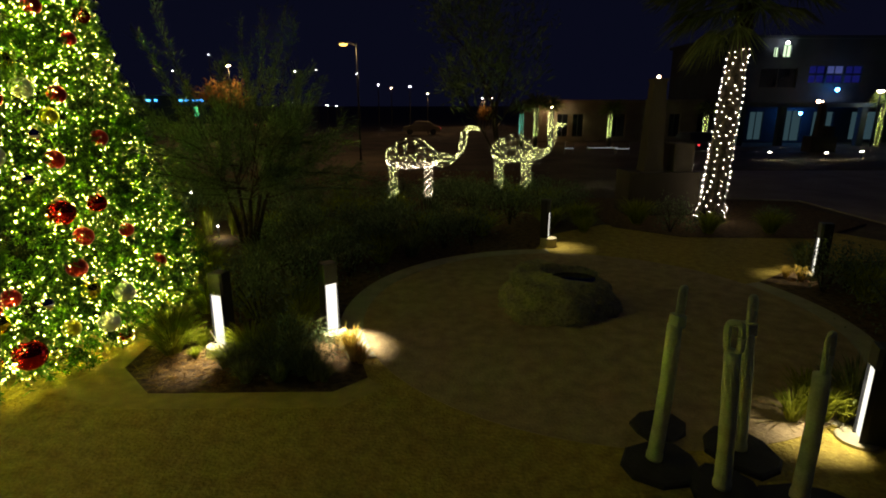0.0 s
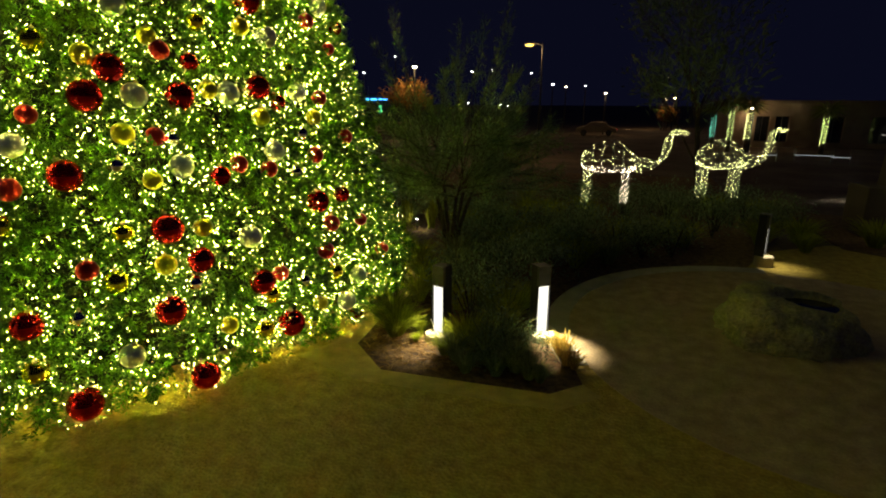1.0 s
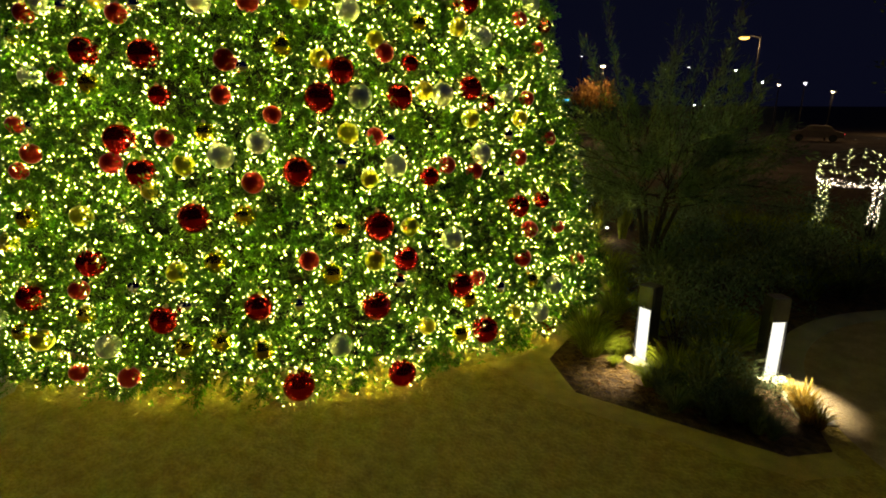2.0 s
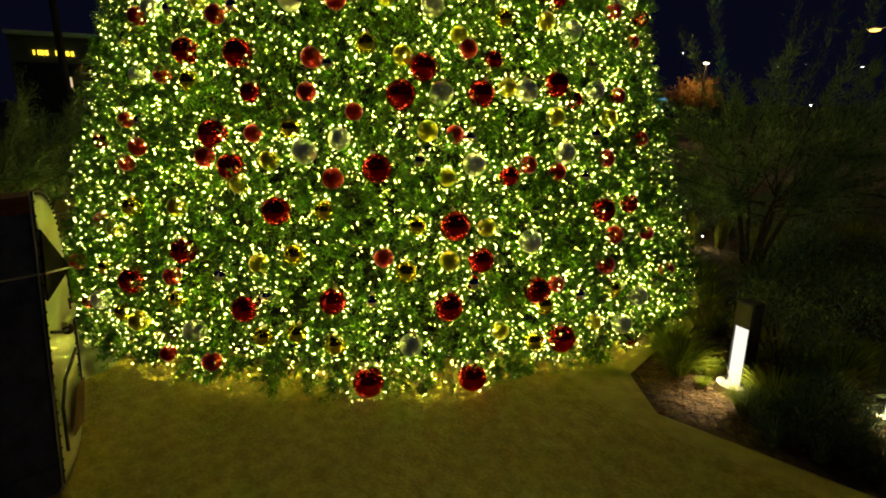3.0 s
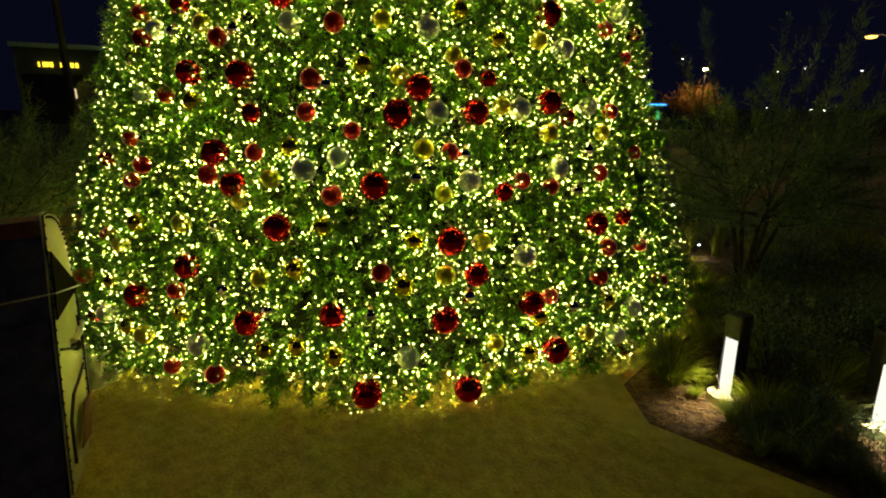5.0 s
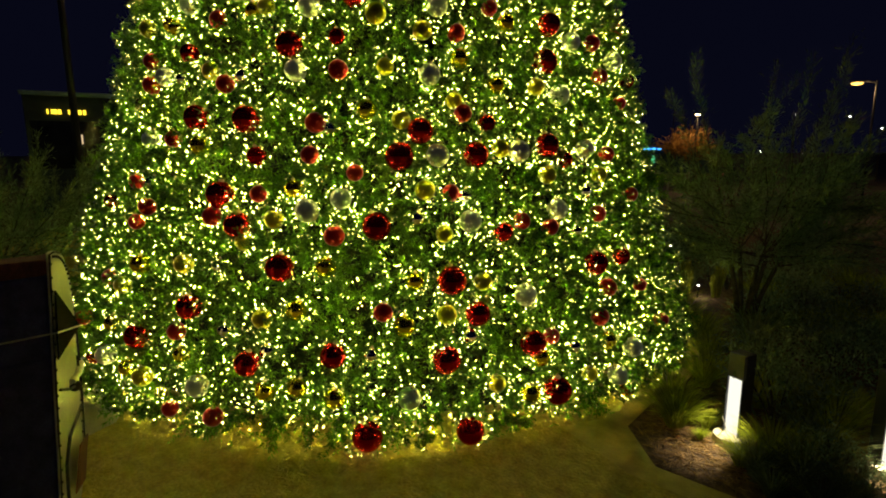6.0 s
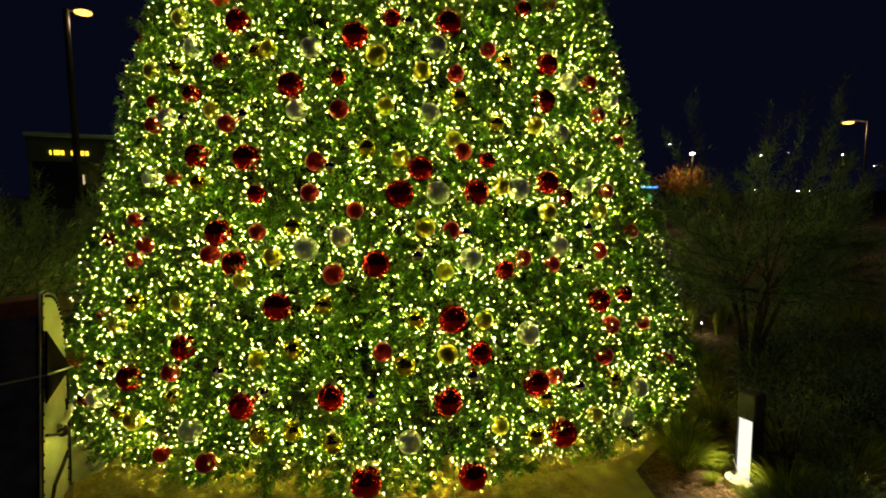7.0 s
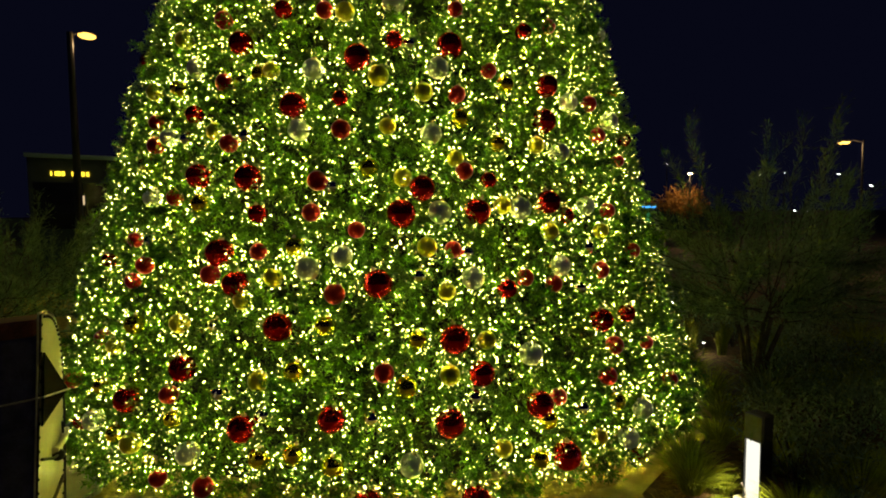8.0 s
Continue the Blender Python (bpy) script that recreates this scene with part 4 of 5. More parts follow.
def feathery_tree(x, y, seed, label, reach, height, shoots=46):
    """Low forking trunk, long straight shoots fanning out, narrow leaflets all along them."""
    ob = thing("mesquite_tree", pose(x, y, 0), label, "tree")
    g = random.Random(seed)
    gn = np.random.default_rng(seed)
    bm = bmesh.new()
    forks = []
    for k in range(5):
        a = 2 * math.pi * k / 5 + g.uniform(-0.4, 0.4)
        q = Vector((0.45 * math.cos(a), 0.45 * math.sin(a), height * g.uniform(0.27, 0.36)))
        tube(bm, [(0.05 * math.cos(a), 0.05 * math.sin(a), -0.05), q * 0.5 + Vector((0, 0, 0.05)), q], [0.06, 0.045, 0.035], 7)
        forks.append((q, a))
    part("trunk", bm, BARK, ob, "low forking trunk", smooth=True)
    for k in range(shoots):
        q, a = forks[k % 5]
        a += g.uniform(-1.3, 1.3)
        q = q + Vector((0.35 * math.cos(a), 0.35 * math.sin(a), height * 0.28)) * g.random() * g.random()
        leader = k % 14 == 5
        rise = g.uniform(1.22, 1.5) if leader else g.choice([g.uniform(-0.05, 0.35), g.uniform(0.15, 0.65), g.uniform(0.6, 1.2)])
        ln = 9.0 if leader else reach * g.uniform(0.55, 1.05)
        d = Vector((math.cos(a) * math.cos(rise), math.sin(a) * math.cos(rise), math.sin(rise)))
        ln = min(ln, ((height if leader else height * 0.93) - q.z) / max(0.25, d.z))
        bow = g.uniform(-0.1, 0.16)
        pts = []
        for j in range(7):
            f = j / 6
            pts.append(q + d * ln * f + Vector((0, 0, bow * ln * f * f * math.cos(rise))) + Vector((g.gauss(0, 0.07), g.gauss(0, 0.07), g.gauss(0, 0.05))) * f)
        bm = bmesh.new()
        tube(bm, pts, [0.013 * (1 - 0.85 * j / 6) for j in range(7)], 4)
        limb = part("limb", bm, BARK, ob)
        arr = np.array([tuple(v) for v in pts])
        m = 380 if leader else 620
        f = 1.0 + gn.random(m) * 4.999
        i = f.astype(int)
        base = arr[i] + (arr[i + 1] - arr[i]) * (f - i)[:, None]
        # short side twigs close along the shoot
        off = gn.normal(size=(m, 3)) * 0.5 + np.array([d.x, d.y, d.z]) * 0.9
        base = base + off * gn.random((m, 1)) * 0.13
        tip = base + off * 0.075 + gn.normal(size=(m, 3)) * 0.02
        part("foliage", blades_mesh("foliage", base, tip, 0.0135, LEAF), LEAF, limb)
    return ob


feathery_tree(-3.85, 10.9, 4, "wide feathery desert tree with long fanning shoots", 2.5, 4.85, 82)
feathery_tree(-13.6, 1.2, 8, "dark feathery desert tree behind the lit fir", 2.3, 3.6)
feathery_tree(-17.5, 3.0, 21, "dark feathery desert tree behind the lit fir", 2.4, 3.8)
leafy_tree("street_tree", 2.3, 19.5, 5, 2.9, (0.28, 0, 1), 4, 0.5, 0.11, 4, LEAF, 3, 0.2, 0.24, "slender dark street tree with sparse leaves", 1, 0.6)
leafy_tree("street_tree", -18.9, 53.2, 15, 2.6, (0.02, 0, 1), 4, 0.75, 0.12, 3, ORANGE_LEAF, 10, 0.3, 0.3, "small tree glowing orange under a street lamp", 1, 0.4)


leafy_tree("street_tree", 7.6, 79.2, 31, 1.2, (0.02, 0, 1), 4, 0.8, 0.08, 3, ORANGE_LEAF, 10, 0.25, 0.25, "small far tree glowing orange under a street lamp", 1, 0.4)


def palm(x, y, lean, height, r, wrapped):
    ob = thing("palm_tree", pose(x, y, 0), "palm tree with its trunk wrapped in white lights", "palm tree")
    n = 14
    bm = bmesh.new()
    pts = [Vector((lean * (k / n) ** 1.2, 0, height * k / n)) for k in range(n + 1)]
    tube(bm, pts, [r * (1.35 if k == 0 else 1.0 - 0.28 * k / n) for k in range(n + 1)], 14)
    part("trunk", bm, PALM_BARK, ob, smooth=True)
    top = pts[-1]
    g = random.Random(2)
    for k in range(56):
        a = 2 * math.pi * k * 0.382
        tilt = 1.35 - 1.35 * k / 43
        ln = g.uniform(2.1, 2.6)
        if k > 43:
            # old fronds that hang down on one side
            a, tilt, ln = math.pi + 0.22 * (k - 49), 0.25 - 0.42 * (k % 3), (3.6, 2.3, 1.9)[k % 3] * g.uniform(0.9, 1.1)
        d = Vector((math.cos(a) * math.cos(tilt), math.sin(a) * math.cos(tilt), math.sin(tilt)))
        stalk = [top + Vector((0, 0, 0.1)) + d * ln * s + Vector((0, 0, -0.5 * s * s)) for s in (0, 0.25, 0.5)]
        bm = bmesh.new()
        tube(bm, stalk, [0.03, 0.022, 0.015], 5)
        fr = part("frond", bm, FROND, ob)
        hub = stalk[-1]
        side = d.cross(Vector((0, 0, 1))).normalized()
        base, tip = [], []
        for j in range(26):
            u = radians(-75 + 150 * j / 25)
            o = (d * math.cos(u) + side * math.sin(u)).normalized()
            base.append(hub)
            tip.append(hub + o * g.uniform(0.8, 1.1) + Vector((0, 0, -0.4 - 0.3 * g.random())))
        part("leaf_fan", blades_mesh("leaf_fan", [tuple(q) for q in base], [tuple(q) for q in tip], 0.05, FROND, 0.1), FROND, fr)
    if wrapped:
        pt = []
        turns, per = 27, 8
        for k in range(turns * per):
            s = k / (turns * per)
            i = s * 0.80
            rr = r * (1.06 - 0.28 * i) + 0.02
            if i < 0.07:
                rr *= 1.2
            a = 2 * math.pi * k / per + g.uniform(-0.3, 0.3)
            pt.append((lean * i ** 1.2 + rr * math.cos(a), rr * math.sin(a), height * i + g.uniform(-0.045, 0.045) + 0.05))
        part("light_wrap", bulbs("light_wrap", pt, 0.010, PALM_GLOW, 1.0), PALM_GLOW, ob, "white lamps wound round the trunk")["kind"] = "stuff"
    return ob


palm(7.84, 15.0, 0.26, 5.7, 0.31, True)


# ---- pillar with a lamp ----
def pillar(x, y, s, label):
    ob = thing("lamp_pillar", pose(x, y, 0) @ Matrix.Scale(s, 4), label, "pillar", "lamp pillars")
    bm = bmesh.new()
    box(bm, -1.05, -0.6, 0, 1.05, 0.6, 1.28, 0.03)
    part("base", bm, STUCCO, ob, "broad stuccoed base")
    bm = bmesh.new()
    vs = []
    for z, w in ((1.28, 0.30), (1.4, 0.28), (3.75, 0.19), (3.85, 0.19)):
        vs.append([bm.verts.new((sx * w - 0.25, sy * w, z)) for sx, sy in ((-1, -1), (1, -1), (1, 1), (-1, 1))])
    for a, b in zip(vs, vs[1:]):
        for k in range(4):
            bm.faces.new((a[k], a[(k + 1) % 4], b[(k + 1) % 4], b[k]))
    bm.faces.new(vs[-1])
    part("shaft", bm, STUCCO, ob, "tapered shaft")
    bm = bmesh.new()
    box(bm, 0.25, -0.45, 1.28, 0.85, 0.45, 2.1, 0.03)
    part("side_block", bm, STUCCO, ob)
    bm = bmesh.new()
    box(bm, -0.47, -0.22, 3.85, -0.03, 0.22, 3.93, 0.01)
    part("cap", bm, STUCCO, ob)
    bm = bmesh.new()
    bmesh.ops.create_uvsphere(bm, u_segments=12, v_segments=8, radius=0.042, matrix=pose(-0.25, 0, 3.98))
    part("lamp", bm, RED_WARM, ob, "small warm lamp")


pillar(6.75, 16.3, 1.0, "tan stuccoed pillar with a small lamp on top")
pillar(27.0, 38.0, 0.85, "tan stuccoed pillar with a lamp near the shops")


# ---- camels of wire and lights ----
def camel(x, y, turn, mats, s=1.0):
    ob = thing("lit_camel", pose(x, y, 0, 0, 0, turn) @ Matrix.Scale(s, 4), "wire-frame camel figure wound with small lights standing among shrubs", "camel sculpture", "lit camels")
    g = random.Random(int(10 * x) + 3)

    def hoop(bm, cx, cz, ry, rz, cy=0.0):
        pts = [(cx, cy + ry * math.cos(t), cz + rz * math.sin(t)) for t in [2 * math.pi * k / 16 for k in range(17)]]
        tube(bm, pts, 0.008, 4)
        return pts

    # barrel with the hump
    body = [(-0.68, 1.86, 0.08, 0.10), (-0.6, 1.88, 0.22, 0.22), (-0.4, 1.92, 0.30, 0.33), (-0.15, 1.96, 0.32, 0.40), (0.1, 1.98, 0.32, 0.41), (0.35, 1.93, 0.30, 0.34), (0.55, 1.86, 0.24, 0.24), (0.68, 1.83, 0.14, 0.15)]
    bm, lamps = bmesh.new(), []
    for b in body:
        hoop(bm, *[b[0], b[1], b[2], b[3]])
    for t in [2 * math.pi * k / 8 for k in range(8)]:
        tube(bm, [(cx, ry * math.cos(t), cz + rz * math.sin(t)) for cx, cz, ry, rz in body], 0.008, 4)
    part("body_frame", bm, WIRE, ob)
    for k in range(280):
        i = (k * 0.618034 + g.uniform(-0.02, 0.02)) % 1 * (len(body) - 1.001)
        j = int(i)
        f = i - j
        cx, cz, ry, rz = [body[j][q] + f * (body[j + 1][q] - body[j][q]) for q in range(4)]
        t = 2 * math.pi * (k * 0.7548777 + g.uniform(-0.02, 0.02))
        if k % 3 == 0:
            t = -0.5 * math.pi + g.uniform(-0.9, 0.9)
        elif k % 3 == 1:
            cx, cz, ry, rz = body[1 + k % 7]
        lamps.append((cx + g.uniform(-0.015, 0.015), ry * math.cos(t), cz + rz * math.sin(t)))
    belly = [q for q in lamps if q[2] < 1.78]
    back = [q for q in lamps if q[2] >= 1.78]
    part("body_lighting", bulbs("body_lighting", belly, 0.0064, mats[0]), mats[0], ob, "lights along the belly")["kind"] = "stuff"
    part("body_lighting", bulbs("body_lighting", back, 0.0064, mats[1]), mats[1], ob, "lights over the hump")["kind"] = "stuff"
    neck = [(0.6, 1.83, 0.19), (0.85, 1.76, 0.21), (1.08, 1.76, 0.18), (1.27, 1.9, 0.15), (1.35, 2.15, 0.13), (1.37, 2.4, 0.12), (1.40, 2.58, 0.12), (1.58, 2.61, 0.07), (1.82, 2.58, 0.04)]
    bm, lamps = bmesh.new(), []
    for t in (0, math.pi / 2, math.pi, 3 * math.pi / 2):
        tube(bm, [(px + 0.7 * r * math.cos(t), 0.8 * r * math.sin(t), pz + 0.7 * r * math.cos(t)) for px, pz, r in neck], 0.008, 4)
    part("neck_frame", bm, WIRE, ob)
    for k in range(140):
        i = (k * 0.618034) % 1 * (len(neck) - 1.001)
        j = int(i)
        f = i - j
        px, pz, r = [neck[j][q] + f * (neck[j + 1][q] - neck[j][q]) for q in range(3)]
        t = g.uniform(0, 6.28)
        lamps.append((px + r * math.cos(t) * 0.8, 0.8 * r * math.sin(t), pz + r * math.cos(t) * 0.8))
    part("neck_lighting", bulbs("neck_lighting", lamps, 0.0064, mats[1]), mats[1], ob)["kind"] = "stuff"
    for lx, ly, m in ((-0.52, -0.17, 1), (-0.46, 0.17, 1), (0.42, -0.17, 0), (0.47, 0.17, 0)):
        bm, lamps = bmesh.new(), []
        for q in range(4):
            a = q * math.pi / 2
            tube(bm, [(lx + 0.09 * math.cos(a), ly + 0.07 * math.sin(a), 1.68), (lx + 0.06 * math.cos(a), ly + 0.06 * math.sin(a), 0.8), (lx + 0.06 * math.cos(a), ly + 0.06 * math.sin(a), 0.0)], 0.008, 4)
        leg = part("leg", bm, WIRE, ob)
        for k in range(40):
            z = 1.7 - 0.9 * (k + g.random()) / 40
            a = 2 * math.pi * (k * 0.618034 + g.uniform(-0.05, 0.05))
            lamps.append((lx + 0.08 * math.cos(a), ly + 0.07 * math.sin(a), z))
        part("leg_lighting", bulbs("leg_lighting", lamps, 0.0064, mats[m]), mats[m], leg)["kind"] = "stuff"
    return ob


camel(-0.62, 14.4, 0, (CAMEL_GLOW, CAMEL_GLOW_B))
camel(2.32, 16.1, 22, (CAMEL_GLOW_B, CAMEL_GLOW_B), 1.0)


# ---- trailer beside the tree ----
def trailer():
    ob = thing("trailer", pose(0, 0, 0), "old trailer with a riveted cream end panel and a black side", "trailer")
    u = Vector((-0.934, 0.358, 0))                 # along the end panel
    w = Vector((-0.03, -1.0, 0)).normalized()      # along the dark side
    n = Vector((0.358, 0.934, 0))                  # out of the end panel
    corner, L, W = Vector((-6.50, 0.888, 0)), 3.4, 1.2

    def at(a, b, z, out=0.0):
        return corner + w * a + u * b + n * (out + 0.065 * z) + Vector((0, 0, z))

    def top(s):
        return 0.25 + 2.35 * math.sqrt(max(0.0, 1 - s ** 2.4))

    def foot(s):
        return 0.05 + 0.12 * s ** 6

    def block(a0, a1, b0, b1, z0, z1, name, mat, label="", bevel=0.0):
        bm = bmesh.new()
        vs = [bm.verts.new(at(a, b, z, o)) for z in (z0, z1) for a, b, o in ((a0, b0, -0.003), (a1, b0, -0.003), (a1, b1, -0.003), (a0, b1, -0.003))]
        for q in ((0, 1, 2, 3), (4, 5, 6, 7), (0, 1, 5, 4), (1, 2, 6, 5), (2, 3, 7, 6), (3, 0, 4, 7)):
            bm.faces.new([vs[i] for i in q])
        bmesh.ops.recalc_face_normals(bm, faces=bm.faces[:])
        if bevel:
            bmesh.ops.bevel(bm, geom=bm.edges[:], offset=bevel, segments=2, affect="EDGES")
        return part(name, bm, mat, ob, label)

    block(0.0, L, 0.0, 0.8, 0.3, 1.75, "body", MATT_BLACK, "black painted side", 0.015)
    block(0.0, L, 0.0, 0.5, 1.755, 2.42, "upper_body", MATT_BLACK, "", 0.015)
    block(0.0, L + 0.05, -0.02, 0.3, 2.425, 2.55, "roof", RUST, "rusty brown roof edge", 0.012)
    block(0.02, L, 0.01, 0.9, 0.03, 0.29, "skirt", MATT_BLACK)
    # cream end panel with a rounded outline and a little thickness
    bm = bmesh.new()
    ns, nt = 12, 24
    front, back = [], []
    for i in range(ns + 1):
        s = i / ns
        z0, z1 = foot(s), top(s)
        col = [(z0 + (z1 - z0) * j / nt) for j in range(nt + 1)]
        front.append([bm.verts.new(at(0, W * s, z, 0.012 + 0.03 * math.sin(math.pi * s) + 0.006 * noise.noise(Vector((3 * s, 3 * z, 1))))) for z in col])
        back.append([bm.verts.new(at(0, W * s, z, 0.0)) for z in col])
    for i in range(ns):
        for j in range(nt):
            bm.faces.new((front[i][j], front[i + 1][j], front[i + 1][j + 1], front[i][j + 1]))
            bm.faces.new((back[i][j], back[i][j + 1], back[i + 1][j + 1], back[i + 1][j]))
        for j in (0, nt):
            bm.faces.new((front[i][j], front[i + 1][j], back[i + 1][j], back[i][j]))
    for i in (0, ns):
        for j in range(nt):
            bm.faces.new((front[i][j], front[i][j + 1], back[i][j + 1], back[i][j]))
    bmesh.ops.recalc_face_normals(bm, faces=bm.faces[:])
    panel = part("end_panel", bm, CREAM, ob, "cream enamelled end panel, scuffed", smooth=True)
    # dark edging along the rim
    rim = [at(0, 0.015, z, 0.018) for z in np.linspace(0.1, 2.58, 14)] + [at(0, W * s, top(s) - 0.01, 0.03) for s in np.sin(np.linspace(0.08, math.pi / 2, 26))]
    bm = bmesh.new()
    tube(bm, rim, 0.009, 5)
    part("rim_edging", bm, BLACK, panel, "thin dark edging")
    spots_along = [(0.04, z) for z in np.linspace(0.2, 2.5, 22)] + [(s * 0.965, top(s) - 0.045) for s in np.sin(np.linspace(0.1, 1.48, 30))]
    rivet = bmesh.new()
    bmesh.ops.create_icosphere(rivet, subdivisions=1, radius=0.014)
    rivet = mesh_of(rivet, "rivet", BLACK)
    for s, z in spots_along:
        r = part("rivet", rivet, BLACK, panel)
        r.matrix_basis = Matrix.Translation(at(0, W * s, z, 0.014 + 0.03 * math.sin(math.pi * s)))
    # dark wedge-shaped opening
    bm = bmesh.new()
    f0 = [bm.verts.new(q) for q in (at(0, 0.03, 2.29, 0.035), at(0, 0.9, 1.75, 0.065), at(0, 0.02, 1.72, 0.035))]
    bm.faces.new(f0)
    g2 = bmesh.ops.extrude_face_region(bm, geom=bm.faces[:])
    bmesh.ops.translate(bm, vec=n * 0.012, verts=[v for v in g2["geom"] if isinstance(v, bmesh.types.BMVert)])
    bmesh.ops.recalc_face_normals(bm, faces=bm.faces[:])
    part("wedge_window", bm, VOID, ob, "dark wedge-shaped window")
    bm = bmesh.new()
    tube(bm, [at(L * 0.9, -0.03, 1.93), at(0.0, -0.03, 1.96, 0.06), at(0, 0.9, 1.75, 0.09)], 0.007, 6)
    part("rod", bm, CREAM, ob, "thin pale rod")
    bm = bmesh.new()
    tube(bm, [at(0, 0.05, 1.45, 0.04), at(0, 0.25, 1.37, 0.08), at(0, 0.46, 1.31, 0.08)], 0.012, 6)
    lever = part("latch", bm, BLACK, ob, "black latch arm")
    bm = bmesh.new()
    bmesh.ops.create_uvsphere(bm, u_segments=14, v_segments=10, radius=0.05, matrix=Matrix.Translation(at(0, 0.47, 1.31, 0.08)))
    part("knob", bm, BLACK, lever, "round black knob")
    bm = bmesh.new()
    tube(bm, [at(0, 0.44, 1.36, 0.06), at(0, 0.75, 1.33, 0.07), at(0, 0.95, 1.36, 0.06)], 0.03, 8)
    part("lever_arm", bm, CREAM, ob, "pale lever arm")
    bm = bmesh.new()
    tube(bm, [at(0, 0.74, 1.46, 0.08), at(0, 0.9, 1.42, 0.09), at(0, 1.06, 1.38, 0.07)], 0.012, 6)
    tube(bm, [at(0, 0.76, 1.5, 0.06), at(0, 0.74, 1.4, 0.07)], 0.011, 6)
    part("bracket", bm, BLACK, ob, "black bracket over the lever")
    bm = bmesh.new()
    tube(bm, [at(0, 0.8, 0.99, 0.07), at(0, 0.5, 0.97, 0.07), at(0, 0.24, 0.94, 0.06), at(0, 0.1, 0.76, 0.05), at(0, 0.12, 0.34, 0.05)], 0.014, 6)
    part("cable", bm, BLACK, ob, "hanging black cable")
    bm = bmesh.new()
    vs = [bm.verts.new(at(0, b, z, 0.085)) for b, z in ((0.2, 0.42), (0.7, 0.28), (0.95, 0.62), (0.5, 0.72))]
    bm.faces.new(vs)
    g2 = bmesh.ops.extrude_face_region(bm, geom=bm.faces[:])
    bmesh.ops.translate(bm, vec=n * 0.01, verts=[v for v in g2["geom"] if isinstance(v, bmesh.types.BMVert)])
    bmesh.ops.recalc_face_normals(bm, faces=bm.faces[:])
    part("rust_patch", bm, RUST, ob, "rusty red lower plate")
    for a in (0.8, 2.6):
        bm = bmesh.new()
        cyl(bm, at(a, 0.12, 0.14), at(a, 0.3, 0.14), 0.14, 0.14, 20)
        part("wheel", bm, BLACK, ob)


trailer()


polygon_slab("pavement", [(-10.6, 1.75), (-9.9, 2.2), (-9.2, 2.2), (-8.75, 1.95), (-8.6, 1.55), (-9.6, 1.5)], 0.006, CONCRETE, 0.05, "small pale concrete pad beside the trailer", "pavement")


# ---- far things ----
def street_lamp(x, y, h, mat, size, arm, label, turn=0, watts=0, tint=(1.0, 0.62, 0.28), stout=0.09):
    ob = thing("street_lamp", pose(x, y, 0, 0, 0, turn), label, "street lamp", "street lamps")
    bm = bmesh.new()
    cyl(bm, (0, 0, -0.05), (0, 0, h), stout, stout * 0.67, 10)
    if arm:
        tube(bm, [(0, 0, h - 0.1), (arm * 0.5, 0, h + 0.02), (arm, 0, h)], 0.035, 6)
    part("pole", bm, BLACK, ob)
    bm = bmesh.new()
    box(bm, arm - 0.28, -0.13, h - 0.04, arm + 0.28, 0.13, h + 0.08, 0.03)
    head = part("lamp_head", bm, GREY, ob)
    bm = bmesh.new()
    bmesh.ops.create_uvsphere(bm, u_segments=14, v_segments=8, radius=1.0, matrix=pose(arm, 0, h - 0.05) @ Matrix.Diagonal((size, size * 0.6, size * 0.4, 1)))
    part("lens", bm, mat, head, "glowing lens")
    if watts:
        bulb = bpy.data.lights.new("street_bulb", "POINT")
        bulb.energy, bulb.color, bulb.shadow_soft_size = watts, tint, 0.25
        lo = new("street_bulb", bulb)
        lo.parent = ob
        lo.location = (arm, 0, h - 0.45)


street_lamp(-4.4, 33.0, 6.6, DIM_SODIUM, 0.24, -0.75, "street lamp with a warm glowing head", 0, 60, stout=0.06)
street_lamp(-30.2, 7.0, 11.42, SODIUM, 0.36, 0.64, "tall street lamp glowing orange beside the street", 77, 22, stout=0.19)
for x, y, h, mat, size in ((-7.74, 80, 6.0, WHITE_LAMP, 0.32), (-5.9, 80, 5.6, WARM_LAMP, 0.32), (-3.27, 80, 5.8, WHITE_LAMP, 0.3), (-19.3, 80, 7.8, WHITE_LAMP, 0.32),
                           (-31.1, 80, 10.0, WHITE_LAMP, 0.22), (-36.3, 80, 7.8, WHITE_LAMP, 0.32), (-16.4, 80, 8.0, WHITE_LAMP, 0.2), (8.3, 80, 4.2, WARM_LAMP, 0.4),
                           (7.4, 80, 6.9, WARM_LAMP, 0.2), (-12, 90, 8.0, WHITE_LAMP, 0.3), (-16.0, 85, 3.2, WHITE_LAMP, 0.3), (-14.6, 85, 3.1, WHITE_LAMP, 0.3), (-21, 85, 3.4, WHITE_LAMP, 0.25),
                           (9.5, 44, 3.6, WARM_LAMP, 0.14)):
    street_lamp(x, y, h, mat, size * 0.42, 0.0, "distant street lamp glowing over the car park")


street_lamp(-0.59, 64, 4.48, WARM_LAMP, 0.11, 0.0, "distant street lamp over a parked car", 0, 50)
street_lamp(7.0, 80, 4.2, WHITE_LAMP, 0.17, 0.0, "distant street lamp over a small tree", 0, 90)
street_lamp(-18.6, 52, 6.7, WARM_LAMP, 0.2, 0.0, "street lamp over a small orange tree", 0, 240)
street_lamp(35.2, 43.6, 4.3, WARM_LAMP, 0.26, 0.0, "bright street lamp before the shops", 0, 14, (0.75, 0.85, 1.0))


